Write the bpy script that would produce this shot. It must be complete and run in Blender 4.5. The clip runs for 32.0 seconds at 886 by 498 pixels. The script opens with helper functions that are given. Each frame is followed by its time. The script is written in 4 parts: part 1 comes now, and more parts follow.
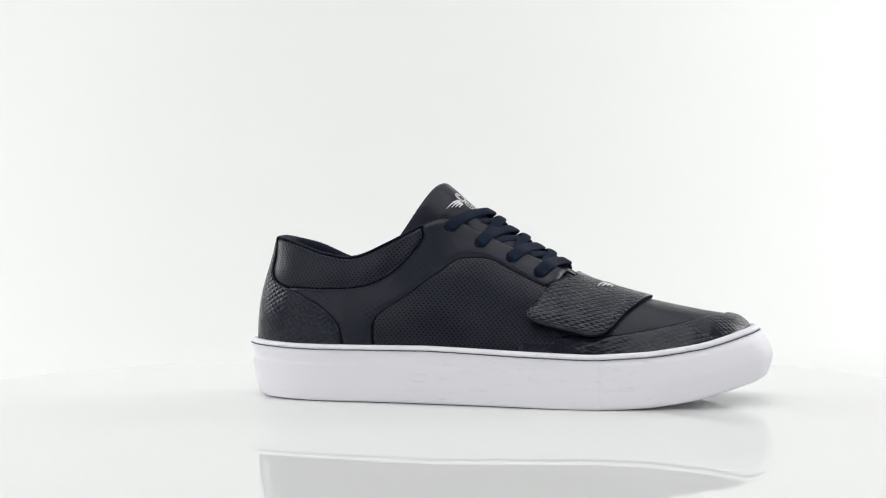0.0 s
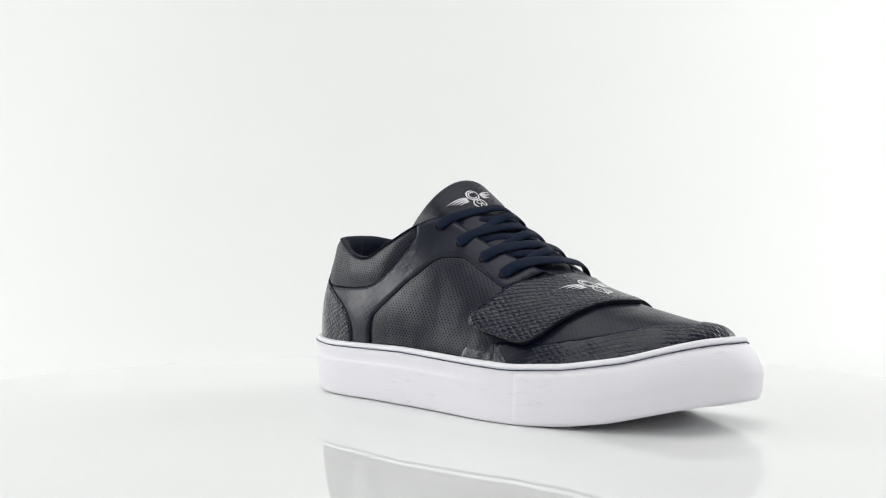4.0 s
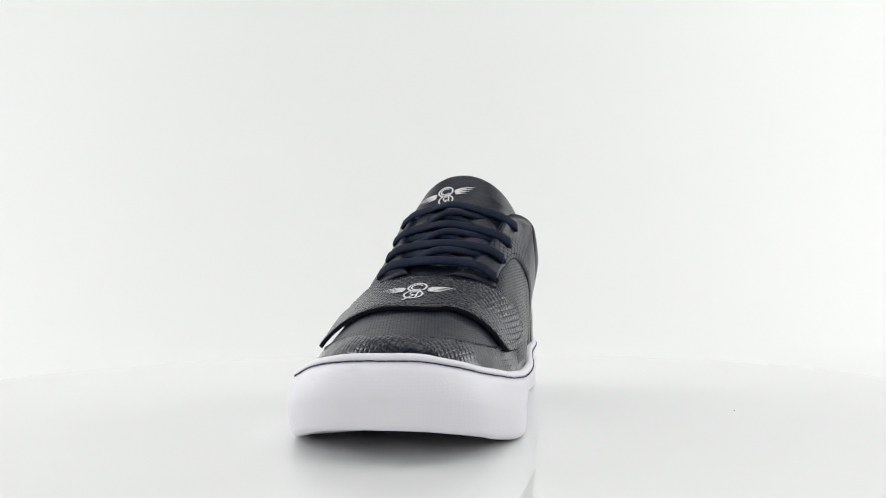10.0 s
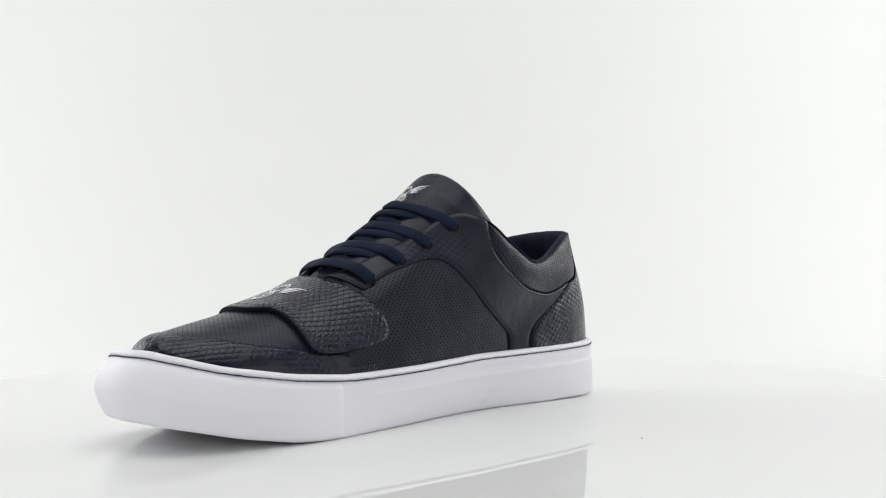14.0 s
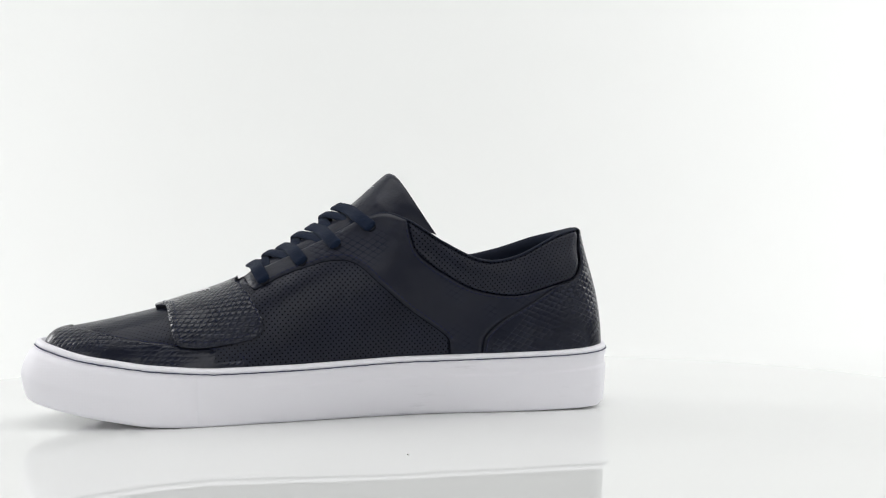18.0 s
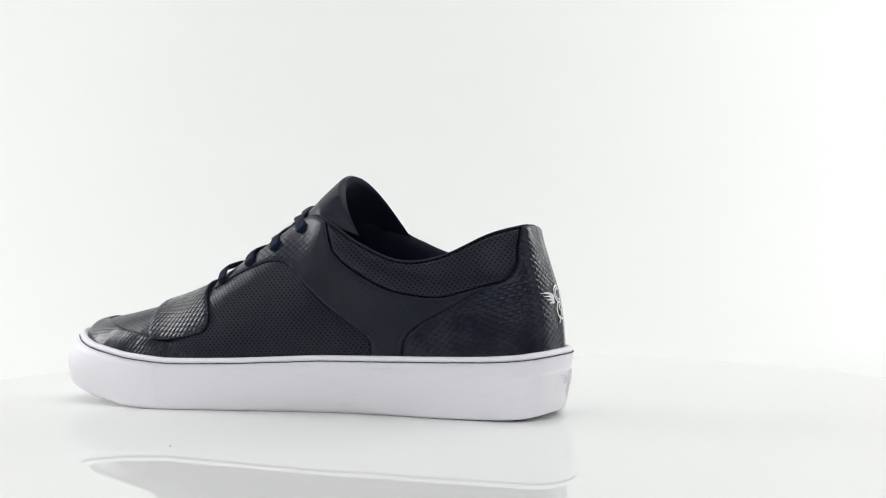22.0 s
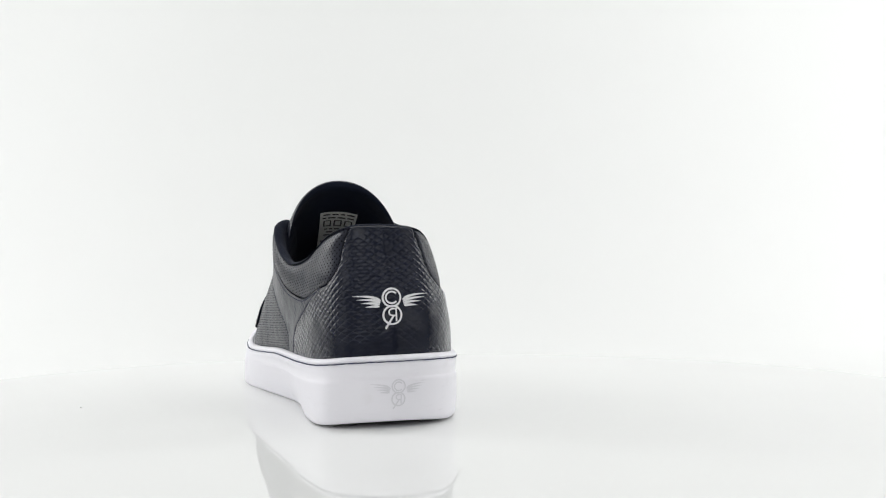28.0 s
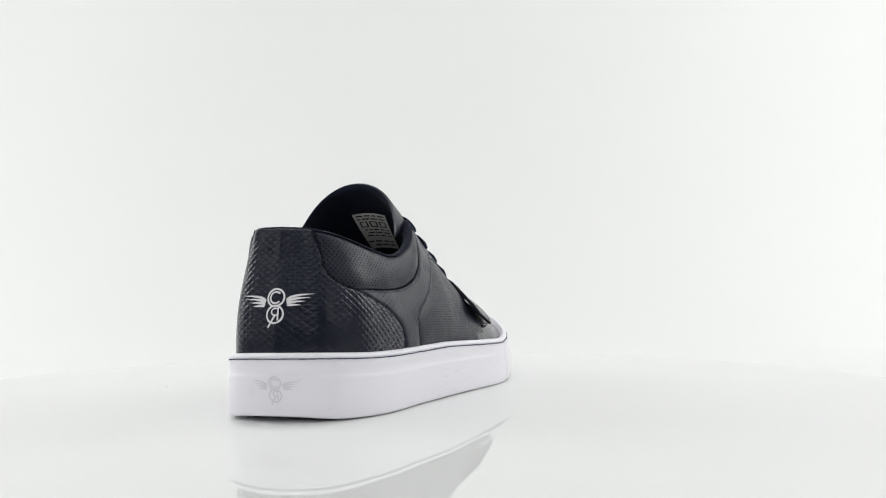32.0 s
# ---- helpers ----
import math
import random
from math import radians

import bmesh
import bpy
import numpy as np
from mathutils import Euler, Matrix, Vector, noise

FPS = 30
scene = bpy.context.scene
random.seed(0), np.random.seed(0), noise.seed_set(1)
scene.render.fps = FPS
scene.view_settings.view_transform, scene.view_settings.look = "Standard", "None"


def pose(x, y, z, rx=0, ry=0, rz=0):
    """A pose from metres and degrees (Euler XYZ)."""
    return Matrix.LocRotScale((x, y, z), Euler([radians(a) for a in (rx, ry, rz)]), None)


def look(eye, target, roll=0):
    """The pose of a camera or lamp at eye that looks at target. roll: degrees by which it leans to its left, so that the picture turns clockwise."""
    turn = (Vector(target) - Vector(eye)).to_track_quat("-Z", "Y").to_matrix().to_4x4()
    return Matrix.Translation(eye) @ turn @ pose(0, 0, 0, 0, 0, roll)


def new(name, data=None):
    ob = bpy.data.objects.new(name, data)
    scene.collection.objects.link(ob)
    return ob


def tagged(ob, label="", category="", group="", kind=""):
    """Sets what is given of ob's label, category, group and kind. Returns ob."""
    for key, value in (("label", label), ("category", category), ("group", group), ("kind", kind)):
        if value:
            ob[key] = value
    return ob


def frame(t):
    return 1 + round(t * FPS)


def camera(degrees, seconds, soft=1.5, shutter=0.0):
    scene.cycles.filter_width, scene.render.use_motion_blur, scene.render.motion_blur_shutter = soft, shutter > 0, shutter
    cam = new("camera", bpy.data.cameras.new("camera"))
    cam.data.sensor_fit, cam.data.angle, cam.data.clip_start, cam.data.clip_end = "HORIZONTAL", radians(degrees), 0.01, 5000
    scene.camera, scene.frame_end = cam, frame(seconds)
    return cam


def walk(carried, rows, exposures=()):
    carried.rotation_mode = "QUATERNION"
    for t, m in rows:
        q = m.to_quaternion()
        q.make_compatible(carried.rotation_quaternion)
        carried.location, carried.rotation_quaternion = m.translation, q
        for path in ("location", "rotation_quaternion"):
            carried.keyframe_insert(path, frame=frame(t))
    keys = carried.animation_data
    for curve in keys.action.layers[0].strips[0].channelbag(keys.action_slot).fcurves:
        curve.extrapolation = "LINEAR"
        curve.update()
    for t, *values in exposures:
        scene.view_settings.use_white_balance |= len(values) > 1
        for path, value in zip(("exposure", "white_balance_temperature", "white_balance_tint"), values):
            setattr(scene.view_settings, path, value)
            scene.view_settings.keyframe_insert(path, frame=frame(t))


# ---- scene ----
from mathutils.bvhtree import BVHTree
from mathutils.geometry import delaunay_2d_cdt

# camera: stands still before the turntable
SECONDS = 32.0
EYE = Vector((0.0, -0.62, 0.0759))
YAW, PITCH, ROLL = radians(1.997), radians(1.017), -0.636
AIM = EYE + Vector((math.sin(YAW) * math.cos(PITCH), math.cos(YAW) * math.cos(PITCH), math.sin(PITCH)))
cam = camera(44.87, SECONDS, soft=1.12)
walk(cam, [(0.0, look(EYE, AIM, ROLL)), (SECONDS, look(EYE, AIM, ROLL))], exposures=[(0.0, 0.0), (7.2, 0.0), (8.6, -0.065), (14.2, -0.065), (16.4, 0.0), (28.1, 0.0), (28.8, -0.075), (SECONDS, -0.075)])


def turn(t):
    """The turntable's angle in degrees at t seconds."""
    return -17.176 - 8.576 * t


# ---- light ----
world = bpy.data.worlds.new("studio")
scene.world = world
world.use_nodes = True
world.node_tree.nodes["Background"].inputs[0].default_value = (0.95, 0.97, 1.0, 1)
world.node_tree.nodes["Background"].inputs[1].default_value = 0.05


def softbox(name, eye, target, sx, sy, watts, colour=(1, 1, 1)):
    data = bpy.data.lights.new(name, "AREA")
    data.shape, data.size, data.size_y, data.energy, data.color = "RECTANGLE", sx, sy, watts, colour
    ob = new(name, data)
    ob.matrix_world = look(eye, target)
    return ob


softbox("top_softbox", (0.0, -0.05, 1.30), (0.0, 0.0, 0.0), 1.6, 1.2, 9.7)
softbox("left_softbox", (-1.20, 0.75, 0.90), (-0.45, 1.25, 0.66), 0.8, 0.9, 3.2)
softbox("right_softbox", (1.20, 0.75, 0.90), (0.60, 1.25, 0.62), 0.8, 0.9, 4.7)
# unseen fill lamps, added on the camera side to brighten the sole
softbox("left_front_fill", (-1.10, -0.70, 0.60), (0.0, 0.0, 0.05), 0.8, 0.9, 2.6)
softbox("right_front_fill", (1.10, -0.70, 0.60), (0.0, 0.0, 0.05), 0.8, 0.9, 2.0)
softbox("front_fill", (0.0, -1.90, 0.95), (0.0, 0.0, 0.05), 1.6, 1.0, 7.0)
softbox("left_lamp", (-1.33, 0.58, 0.61), (0.0, 0.0, 0.05), 0.49, 0.70, 5.6)
softbox("right_lamp", (1.33, 0.58, 0.61), (0.0, 0.0, 0.05), 0.49, 0.70, 4.0)


# ---- materials ----
class Nodes:
    """A small helper to write node trees in lines."""

    def __init__(self, name):
        self.mat = bpy.data.materials.new(name)
        self.mat.use_nodes = True
        self.tree = self.mat.node_tree
        self.bsdf = self.tree.nodes["Principled BSDF"]

    def node(self, kind, **values):
        n = self.tree.nodes.new(kind)
        for key, value in values.items():
            if key == "operation":
                n.operation = value
            elif key == "data_type":
                n.data_type = value
            elif key == "uv_map":
                n.uv_map = value
        return n

    def put(self, socket, value):
        if hasattr(value, "links"):
            self.tree.links.new(value, socket)
        else:
            socket.default_value = value

    def math(self, op, a, b=0.0, c=0.0):
        n = self.node("ShaderNodeMath", operation=op)
        for i, v in enumerate((a, b, c)):
            self.put(n.inputs[i], v)
        return n.outputs[0]

    def ramp(self, v, a, b, lo=0.0, hi=1.0):
        n = self.node("ShaderNodeMapRange")
        n.interpolation_type = "SMOOTHSTEP"
        for i, x in enumerate((v, a, b, lo, hi)):
            self.put(n.inputs[i], x)
        return n.outputs[0]

    def noise(self, vec, scale, detail=3.0, rough=0.55):
        n = self.node("ShaderNodeTexNoise")
        self.put(n.inputs["Vector"], vec)
        n.inputs["Scale"].default_value, n.inputs["Detail"].default_value, n.inputs["Roughness"].default_value = scale, detail, rough
        return n.outputs[0]

    def mix(self, fac, a, b):
        n = self.node("ShaderNodeMix", data_type="RGBA")
        self.put(n.inputs[0], fac)
        self.put(n.inputs[6], a)
        self.put(n.inputs[7], b)
        return n.outputs[2]

    def bump(self, height, strength, distance, normal=None):
        n = self.node("ShaderNodeBump")
        n.inputs["Strength"].default_value, n.inputs["Distance"].default_value = strength, distance
        self.put(n.inputs["Height"], height)
        if normal is not None:
            self.put(n.inputs["Normal"], normal)
        return n.outputs[0]

    def coords(self):
        return self.node("ShaderNodeTexCoord").outputs["Object"]

    def uv(self):
        n = self.node("ShaderNodeSeparateXYZ")
        self.put(n.inputs[0], self.node("ShaderNodeUVMap", uv_map="uv").outputs[0])
        return n.outputs[0], n.outputs[1]


NAVY = (0.0078, 0.0098, 0.0205)


def leather(name, pattern="plain", rough=0.36, colour=NAVY, depth=1.0, hole=1.0, pitch=(0.0027, 0.0034), slope=0.5, low=0.12, spec=0.5, worn_at=(0.37, 0.62), stray=0.10):
    """Navy leather: plain, perforated with small round holes, or stamped with staggered scales that fade where it was stretched."""
    n = Nodes(name)
    pos = n.coords()
    grain = n.noise(pos, 900.0, 3.0)
    cloud = n.noise(pos, 38.0, 3.0)
    col = n.mix(n.ramp(cloud, 0.3, 0.7), (*[c * 0.86 for c in colour], 1), (*[c * 1.16 for c in colour], 1))
    normal = n.bump(n.noise(pos, 62.0, 2.0), 0.28, 0.0030)
    normal = n.bump(grain, 0.28, 0.0004, normal)
    if pattern != "perforated":
        crack = n.node("ShaderNodeTexVoronoi")
        crack.feature = "DISTANCE_TO_EDGE"
        n.put(crack.inputs["Vector"], pos)
        crack.inputs["Scale"].default_value = 210.0
        worn = n.ramp(n.noise(pos, 55.0, 2.0), 0.52, 0.68)
        crease = n.math("MULTIPLY", n.ramp(crack.outputs["Distance"], 0.0, 0.10, 1.0, 0.0), worn)
        normal = n.bump(crease, -0.07, 0.0005, normal)
    r = n.ramp(cloud, 0.25, 0.75, rough - 0.02, rough + 0.05)
    level = spec
    if pattern == "perforated":
        u, v = n.uv()
        su, sv = 0.0027, 0.00145
        row = n.math("DIVIDE", v, sv)
        shift = n.math("MULTIPLY", n.math("FLOORED_MODULO", n.math("FLOOR", row), 2.0), 0.5)
        cu = n.math("FRACT", n.math("ADD", n.math("DIVIDE", u, su), shift))
        du = n.math("MULTIPLY", n.math("SUBTRACT", cu, 0.5), su)
        dv = n.math("MULTIPLY", n.math("SUBTRACT", n.math("FRACT", row), 0.5), sv)
        d = n.math("SQRT", n.math("ADD", n.math("MULTIPLY", du, du), n.math("MULTIPLY", dv, dv)))
        solid = n.ramp(d, 0.00036 * hole, 0.00058 * hole)
        col = n.mix(solid, (0.0016, 0.0018, 0.0028, 1), col)
        r = n.math("ADD", n.math("MULTIPLY", solid, r), n.math("MULTIPLY", n.math("SUBTRACT", 1.0, solid), 0.9))
        level = n.math("MULTIPLY", solid, spec)
        normal = n.bump(solid, 0.5, 0.0004, normal)
    if pattern == "weave":
        u, v = n.uv()
        wide, high = pitch
        wob = n.math("MULTIPLY", n.math("SUBTRACT", n.noise(pos, 120.0, 2.0), 0.5), stray)
        across = n.math("ADD", n.math("DIVIDE", u, 2.0 * wide), wob)
        along = n.math("ADD", n.math("DIVIDE", v, high), wob)
        rising, falling = n.math("ADD", along, across), n.math("SUBTRACT", along, across)
        fa, fb = n.math("FRACT", rising), n.math("FRACT", falling)
        cell = n.node("ShaderNodeCombineXYZ")
        n.put(cell.inputs[0], n.math("FLOOR", rising))
        n.put(cell.inputs[1], n.math("FLOOR", falling))
        chance = n.node("ShaderNodeTexWhiteNoise")
        n.put(chance.inputs["Vector"], cell.outputs[0])
        dome = n.math("POWER", n.math("MULTIPLY", n.math("SINE", n.math("MULTIPLY", fa, math.pi)), n.math("SINE", n.math("MULTIPLY", fb, math.pi))), 0.55)
        tilt = n.math("ADD", 1.0 - slope, n.math("MULTIPLY", n.math("MULTIPLY", n.math("ADD", fa, fb), 0.5), slope))
        height = n.math("MULTIPLY", n.math("MULTIPLY", dome, tilt), n.ramp(chance.outputs["Value"], 0.0, 1.0, 0.8, 1.0))
        fade = n.ramp(n.noise(pos, 38.0, 2.0), worn_at[0], worn_at[1], low, 1.0)
        normal = n.bump(n.math("MULTIPLY", height, fade), depth, 0.0006, normal)
        groove = n.ramp(dome, 0.10, 0.55)
        r = n.math("ADD", r, n.math("MULTIPLY", n.math("SUBTRACT", 1.0, groove), n.math("MULTIPLY", fade, 0.35)))
        level = n.math("MULTIPLY", spec, n.math("SUBTRACT", 1.0, n.math("MULTIPLY", n.math("SUBTRACT", 1.0, groove), n.math("MULTIPLY", fade, 0.5))))
    n.bsdf.inputs["IOR"].default_value = 1.43
    n.put(n.bsdf.inputs["Specular IOR Level"], level)
    n.put(n.bsdf.inputs["Base Color"], col)
    n.put(n.bsdf.inputs["Roughness"], r)
    n.put(n.bsdf.inputs["Normal"], normal)
    return n.mat


def cloth(name, colour, pitch=0.0009, rough=0.85):
    n = Nodes(name)
    pos = n.coords()
    weave = n.node("ShaderNodeTexVoronoi")
    n.put(weave.inputs["Vector"], pos)
    weave.inputs["Scale"].default_value = 1.0 / pitch
    cloud = n.noise(pos, 120.0)
    col = n.mix(cloud, (*[c * 0.7 for c in colour], 1), (*[c * 1.35 for c in colour], 1))
    n.put(n.bsdf.inputs["Base Color"], col)
    n.put(n.bsdf.inputs["Roughness"], rough)
    n.put(n.bsdf.inputs["Specular IOR Level"], 0.15)
    n.put(n.bsdf.inputs["Sheen Weight"], 0.04)
    n.put(n.bsdf.inputs["Normal"], n.bump(weave.outputs["Distance"], 0.5, 0.0004))
    return n.mat


def rubber(name, colour, rough=0.5, dots=False):
    n = Nodes(name)
    pos = n.coords()
    dirt = n.noise(pos, 60.0, 5.0)
    col = n.mix(n.ramp(dirt, 0.58, 0.9), (*colour, 1), (colour[0] * 0.93, colour[1] * 0.925, colour[2] * 0.91, 1))
    n.put(n.bsdf.inputs["Roughness"], n.ramp(dirt, 0.3, 0.7, rough - 0.06, rough + 0.1))
    height = n.noise(pos, 900.0, 2.0)
    normal = n.bump(height, 0.06, 0.0003)
    normal = n.bump(n.noise(pos, 34.0, 2.0), 0.20, 0.0012, normal)
    stretch = n.node("ShaderNodeVectorMath")
    stretch.operation = "MULTIPLY"
    n.put(stretch.inputs[0], pos)
    stretch.inputs[1].default_value = (0.16, 0.16, 1.0)
    streak = n.noise(stretch.outputs[0], 420.0, 3.0, 0.6)
    scuffed = n.math("MULTIPLY", n.ramp(streak, 0.58, 0.74), n.ramp(n.noise(pos, 24.0, 2.0), 0.48, 0.66))
    n.put(n.bsdf.inputs["Base Color"], n.mix(n.math("MULTIPLY", scuffed, 0.5), col, (colour[0] * 0.74, colour[1] * 0.74, colour[2] * 0.74, 1)))
    normal = n.bump(scuffed, -0.25, 0.0004, normal)
    if dots:
        vor = n.node("ShaderNodeTexVoronoi")
        n.put(vor.inputs["Vector"], pos)
        vor.inputs["Scale"].default_value = 700.0
        vor.inputs["Randomness"].default_value = 0.25
        normal = n.bump(vor.outputs["Distance"], 0.07, 0.0004, normal)
    n.put(n.bsdf.inputs["Normal"], normal)
    return n.mat


def plain(name, colour, rough=0.6, metal=0.0, noise_scale=90.0, var=0.08):
    n = Nodes(name)
    cloud = n.noise(n.coords(), noise_scale, 4.0)
    n.put(n.bsdf.inputs["Base Color"], n.mix(cloud, (*[c * (1 - var) for c in colour], 1), (*[min(1, c * (1 + var)) for c in colour], 1)))
    n.put(n.bsdf.inputs["Roughness"], rough)
    n.put(n.bsdf.inputs["Metallic"], metal)
    return n.mat


def acrylic(name):
    """Glossy white sheet: white body with a faint, sharp mirror on top."""
    n = Nodes(name)
    cloud = n.noise(n.coords(), 7.0, 3.0)
    diff = n.node("ShaderNodeBsdfDiffuse")
    n.put(diff.inputs[0], n.mix(cloud, (0.80, 0.81, 0.80, 1), (0.83, 0.84, 0.83, 1)))
    gloss = n.node("ShaderNodeBsdfGlossy")
    gloss.inputs["Roughness"].default_value = 0.018
    gloss.inputs[0].default_value = (1, 1, 1, 1)
    mix = n.node("ShaderNodeMixShader")
    mix.inputs[0].default_value = 0.29
    n.put(mix.inputs[1], diff.outputs[0])
    n.put(mix.inputs[2], gloss.outputs[0])
    n.put(n.tree.nodes["Material Output"].inputs[0], mix.outputs[0])
    return n.mat


M_PERF = leather("perforated_navy_leather", "perforated", 0.33, hole=0.80, spec=0.36)
M_VAMP = leather("finely_perforated_navy_leather", "perforated", 0.29, hole=0.62, spec=0.38)
M_SCALE = leather("embossed_navy_leather", "weave", 0.13, depth=0.9, pitch=(0.0026, 0.0035), slope=0.6, low=0.16, worn_at=(0.40, 0.62), spec=0.38)
M_STRAP = leather("scale_embossed_strap_leather", "weave", 0.14, depth=1.0, pitch=(0.0026, 0.0033), slope=0.7, low=0.55, worn_at=(0.38, 0.60), spec=0.50)
M_GUARD = leather("scale_embossed_toe_leather", "weave", 0.13, depth=0.75, pitch=(0.0026, 0.0031), slope=0.6, low=0.14, worn_at=(0.42, 0.64), spec=0.46)
M_QUARTER = leather("softly_embossed_leather", "weave", 0.31, depth=0.30, pitch=(0.0026, 0.0034), low=0.0, worn_at=(0.50, 0.68), spec=0.36)
M_TONGUE = leather("embossed_tongue_leather", "weave", 0.31, depth=0.30, pitch=(0.0026, 0.0034), low=0.0, worn_at=(0.48, 0.66), spec=0.30)
# cut leather edges, also the dark cords that draw seam shade
M_EDGE = plain("leather_edge_and_shade_cord", (0.008, 0.009, 0.014), 0.95)
M_EDGE.node_tree.nodes["Principled BSDF"].inputs["Specular IOR Level"].default_value = 0.15
M_LACE = cloth("navy_lace", (0.0042, 0.0102, 0.0275), 0.0008)
M_LINING = cloth("navy_lining", (0.006, 0.009, 0.020), 0.0007)
M_THREAD = cloth("navy_thread", (0.012, 0.015, 0.045), 0.0006)
M_SOLE_THREAD = cloth("bright_navy_thread", (0.028, 0.033, 0.085), 0.0006)
M_SOLE = rubber("white_rubber", (0.88, 0.87, 0.915))
M_TOE = rubber("pebbled_white_rubber", (0.88, 0.87, 0.915), dots=True)
M_PRINT = plain("silver_print", (0.72, 0.72, 0.74), 0.45)
M_EMBOSS = plain("pale_grey_print", (0.74, 0.735, 0.77), 0.55)
M_LABEL = plain("label_white", (0.78, 0.78, 0.74), 0.7)
M_INK = plain("label_ink", (0.05, 0.05, 0.055), 0.7)
M_TABLE = acrylic("white_acrylic")
M_SWEEP = plain("white_paper", (0.82, 0.83, 0.82), 0.9, noise_scale=3.0, var=0.01)
M_WALL = plain("white_cloth_wall", (0.8, 0.8, 0.8), 0.95, noise_scale=3.0, var=0.01)
M_DARK = plain("grey_unseen_wall", (0.42, 0.42, 0.42), 0.9, noise_scale=2.0)
M_SPECK = plain("dust", (0.5, 0.49, 0.47), 0.9)


# ---- mesh helpers ----
def link(name, verts, faces, material, parent=None, label="", uv=None, smooth=True):
    me = bpy.data.meshes.new(name)
    me.from_pydata([tuple(v) for v in verts], [], [tuple(int(i) for i in f) for f in faces])
    me.materials.append(material)
    if uv is not None:
        layer = me.uv_layers.new(name="uv")
        idx = np.empty(len(me.loops), dtype=np.int64)
        me.loops.foreach_get("vertex_index", idx)
        layer.data.foreach_set("uv", np.asarray(uv, dtype=np.float32)[idx].ravel())
    if smooth:
        me.polygons.foreach_set("use_smooth", [True] * len(me.polygons))
    bm = bmesh.new()
    bm.from_mesh(me)
    bmesh.ops.recalc_face_normals(bm, faces=bm.faces)
    bm.to_mesh(me)
    bm.free()
    ob = new(name, me)
    ob.parent = parent
    if label:
        ob["label"] = label
    return ob


def spline(points, k):
    """Catmull-Rom through points at parameters 0..n-1."""
    p = np.asarray(points, float)
    k = np.clip(np.asarray(k, float), 0, len(p) - 1)
    i = np.minimum(k.astype(int), len(p) - 2)
    f = (k - i)[..., None]
    ext = np.vstack([2 * p[:1] - p[1:2], p, 2 * p[-1:] - p[-2:-1]])
    a, b, c, d = ext[i], ext[i + 1], ext[i + 2], ext[i + 3]
    return 0.5 * (2 * b + (c - a) * f + (2 * a - 5 * b + 4 * c - d) * f ** 2 + (3 * b - a - 3 * c + d) * f ** 3)


def smooth_line(points, n=24):
    return spline(points, np.linspace(0, len(points) - 1, n))


def resample(line, step):
    line = np.asarray(line, float)
    seg = np.r_[0, np.cumsum(np.linalg.norm(np.diff(line, axis=0), axis=1))]
    m = max(2, int(round(seg[-1] / step)) + 1)
    s = np.linspace(0, seg[-1], m)
    return np.stack([np.interp(s, seg, line[:, j]) for j in range(line.shape[1])], -1)


# ---- the setting ----
def sweep_backdrop():
    """White paper that lies flat and curves up behind the turntable."""
    prof = [(-0.5, -0.03), (0.75, -0.03)]
    prof += [(0.75 + 0.6 * math.sin(a), 0.57 - 0.6 * math.cos(a)) for a in np.linspace(0.06, math.pi / 2, 24)]
    prof += [(1.35, 2.2)]
    verts, faces = [], []
    for y, z in prof:
        verts += [(-1.6, y, z), (1.6, y, z)]
    for i in range(len(prof) - 1):
        faces.append((2 * i, 2 * i + 1, 2 * i + 3, 2 * i + 2))
    return tagged(link("backdrop", verts, faces, M_SWEEP), "seamless white paper sweep behind the turntable", "backdrop", kind="structure")


def panel_wall(name, corners, normal, material, label):
    n = Vector(normal) * 0.02
    verts = [Vector(c) for c in corners] + [Vector(c) + n for c in corners]
    faces = [(0, 1, 2, 3), (7, 6, 5, 4), (0, 4, 5, 1), (1, 5, 6, 2), (2, 6, 7, 3), (3, 7, 4, 0)]
    return tagged(link(name, verts, faces, material, smooth=False), label, "wall", kind="structure")


sweep_backdrop()
panel_wall("wall_west", [(-1.6, 0.2, -0.03), (-1.6, 1.4, -0.03), (-1.6, 1.4, 2.2), (-1.6, 0.2, 2.2)], (-1, 0, 0), M_WALL, "white cloth side of the photo tent")
panel_wall("wall_east", [(1.6, 0.2, -0.03), (1.6, 1.4, -0.03), (1.6, 1.4, 2.2), (1.6, 0.2, 2.2)], (1, 0, 0), M_WALL, "white cloth side of the photo tent")
# unseen grey enclosure, added to set bounce light and what the leather reflects
panel_wall("ceiling", [(-1.6, -2.2, 2.2), (1.6, -2.2, 2.2), (1.6, 1.4, 2.2), (-1.6, 1.4, 2.2)], (0, 0, 1), M_DARK, "unseen grey ceiling added to tone the reflections")
panel_wall("floor", [(-1.6, -2.2, -0.05), (1.6, -2.2, -0.05), (1.6, -0.5, -0.05), (-1.6, -0.5, -0.05)], (0, 0, -1), M_DARK, "unseen grey floor added to close the set")
panel_wall("wall_southwest", [(-1.6, -2.2, -0.03), (-1.6, 0.2, -0.03), (-1.6, 0.2, 2.2), (-1.6, -2.2, 2.2)], (-1, 0, 0), M_DARK, "unseen grey wall added to close the set and tone its bounce light")
panel_wall("wall_southeast", [(1.6, -2.2, -0.03), (1.6, 0.2, -0.03), (1.6, 0.2, 2.2), (1.6, -2.2, 2.2)], (1, 0, 0), M_DARK, "unseen grey wall added to close the set and tone its bounce light")
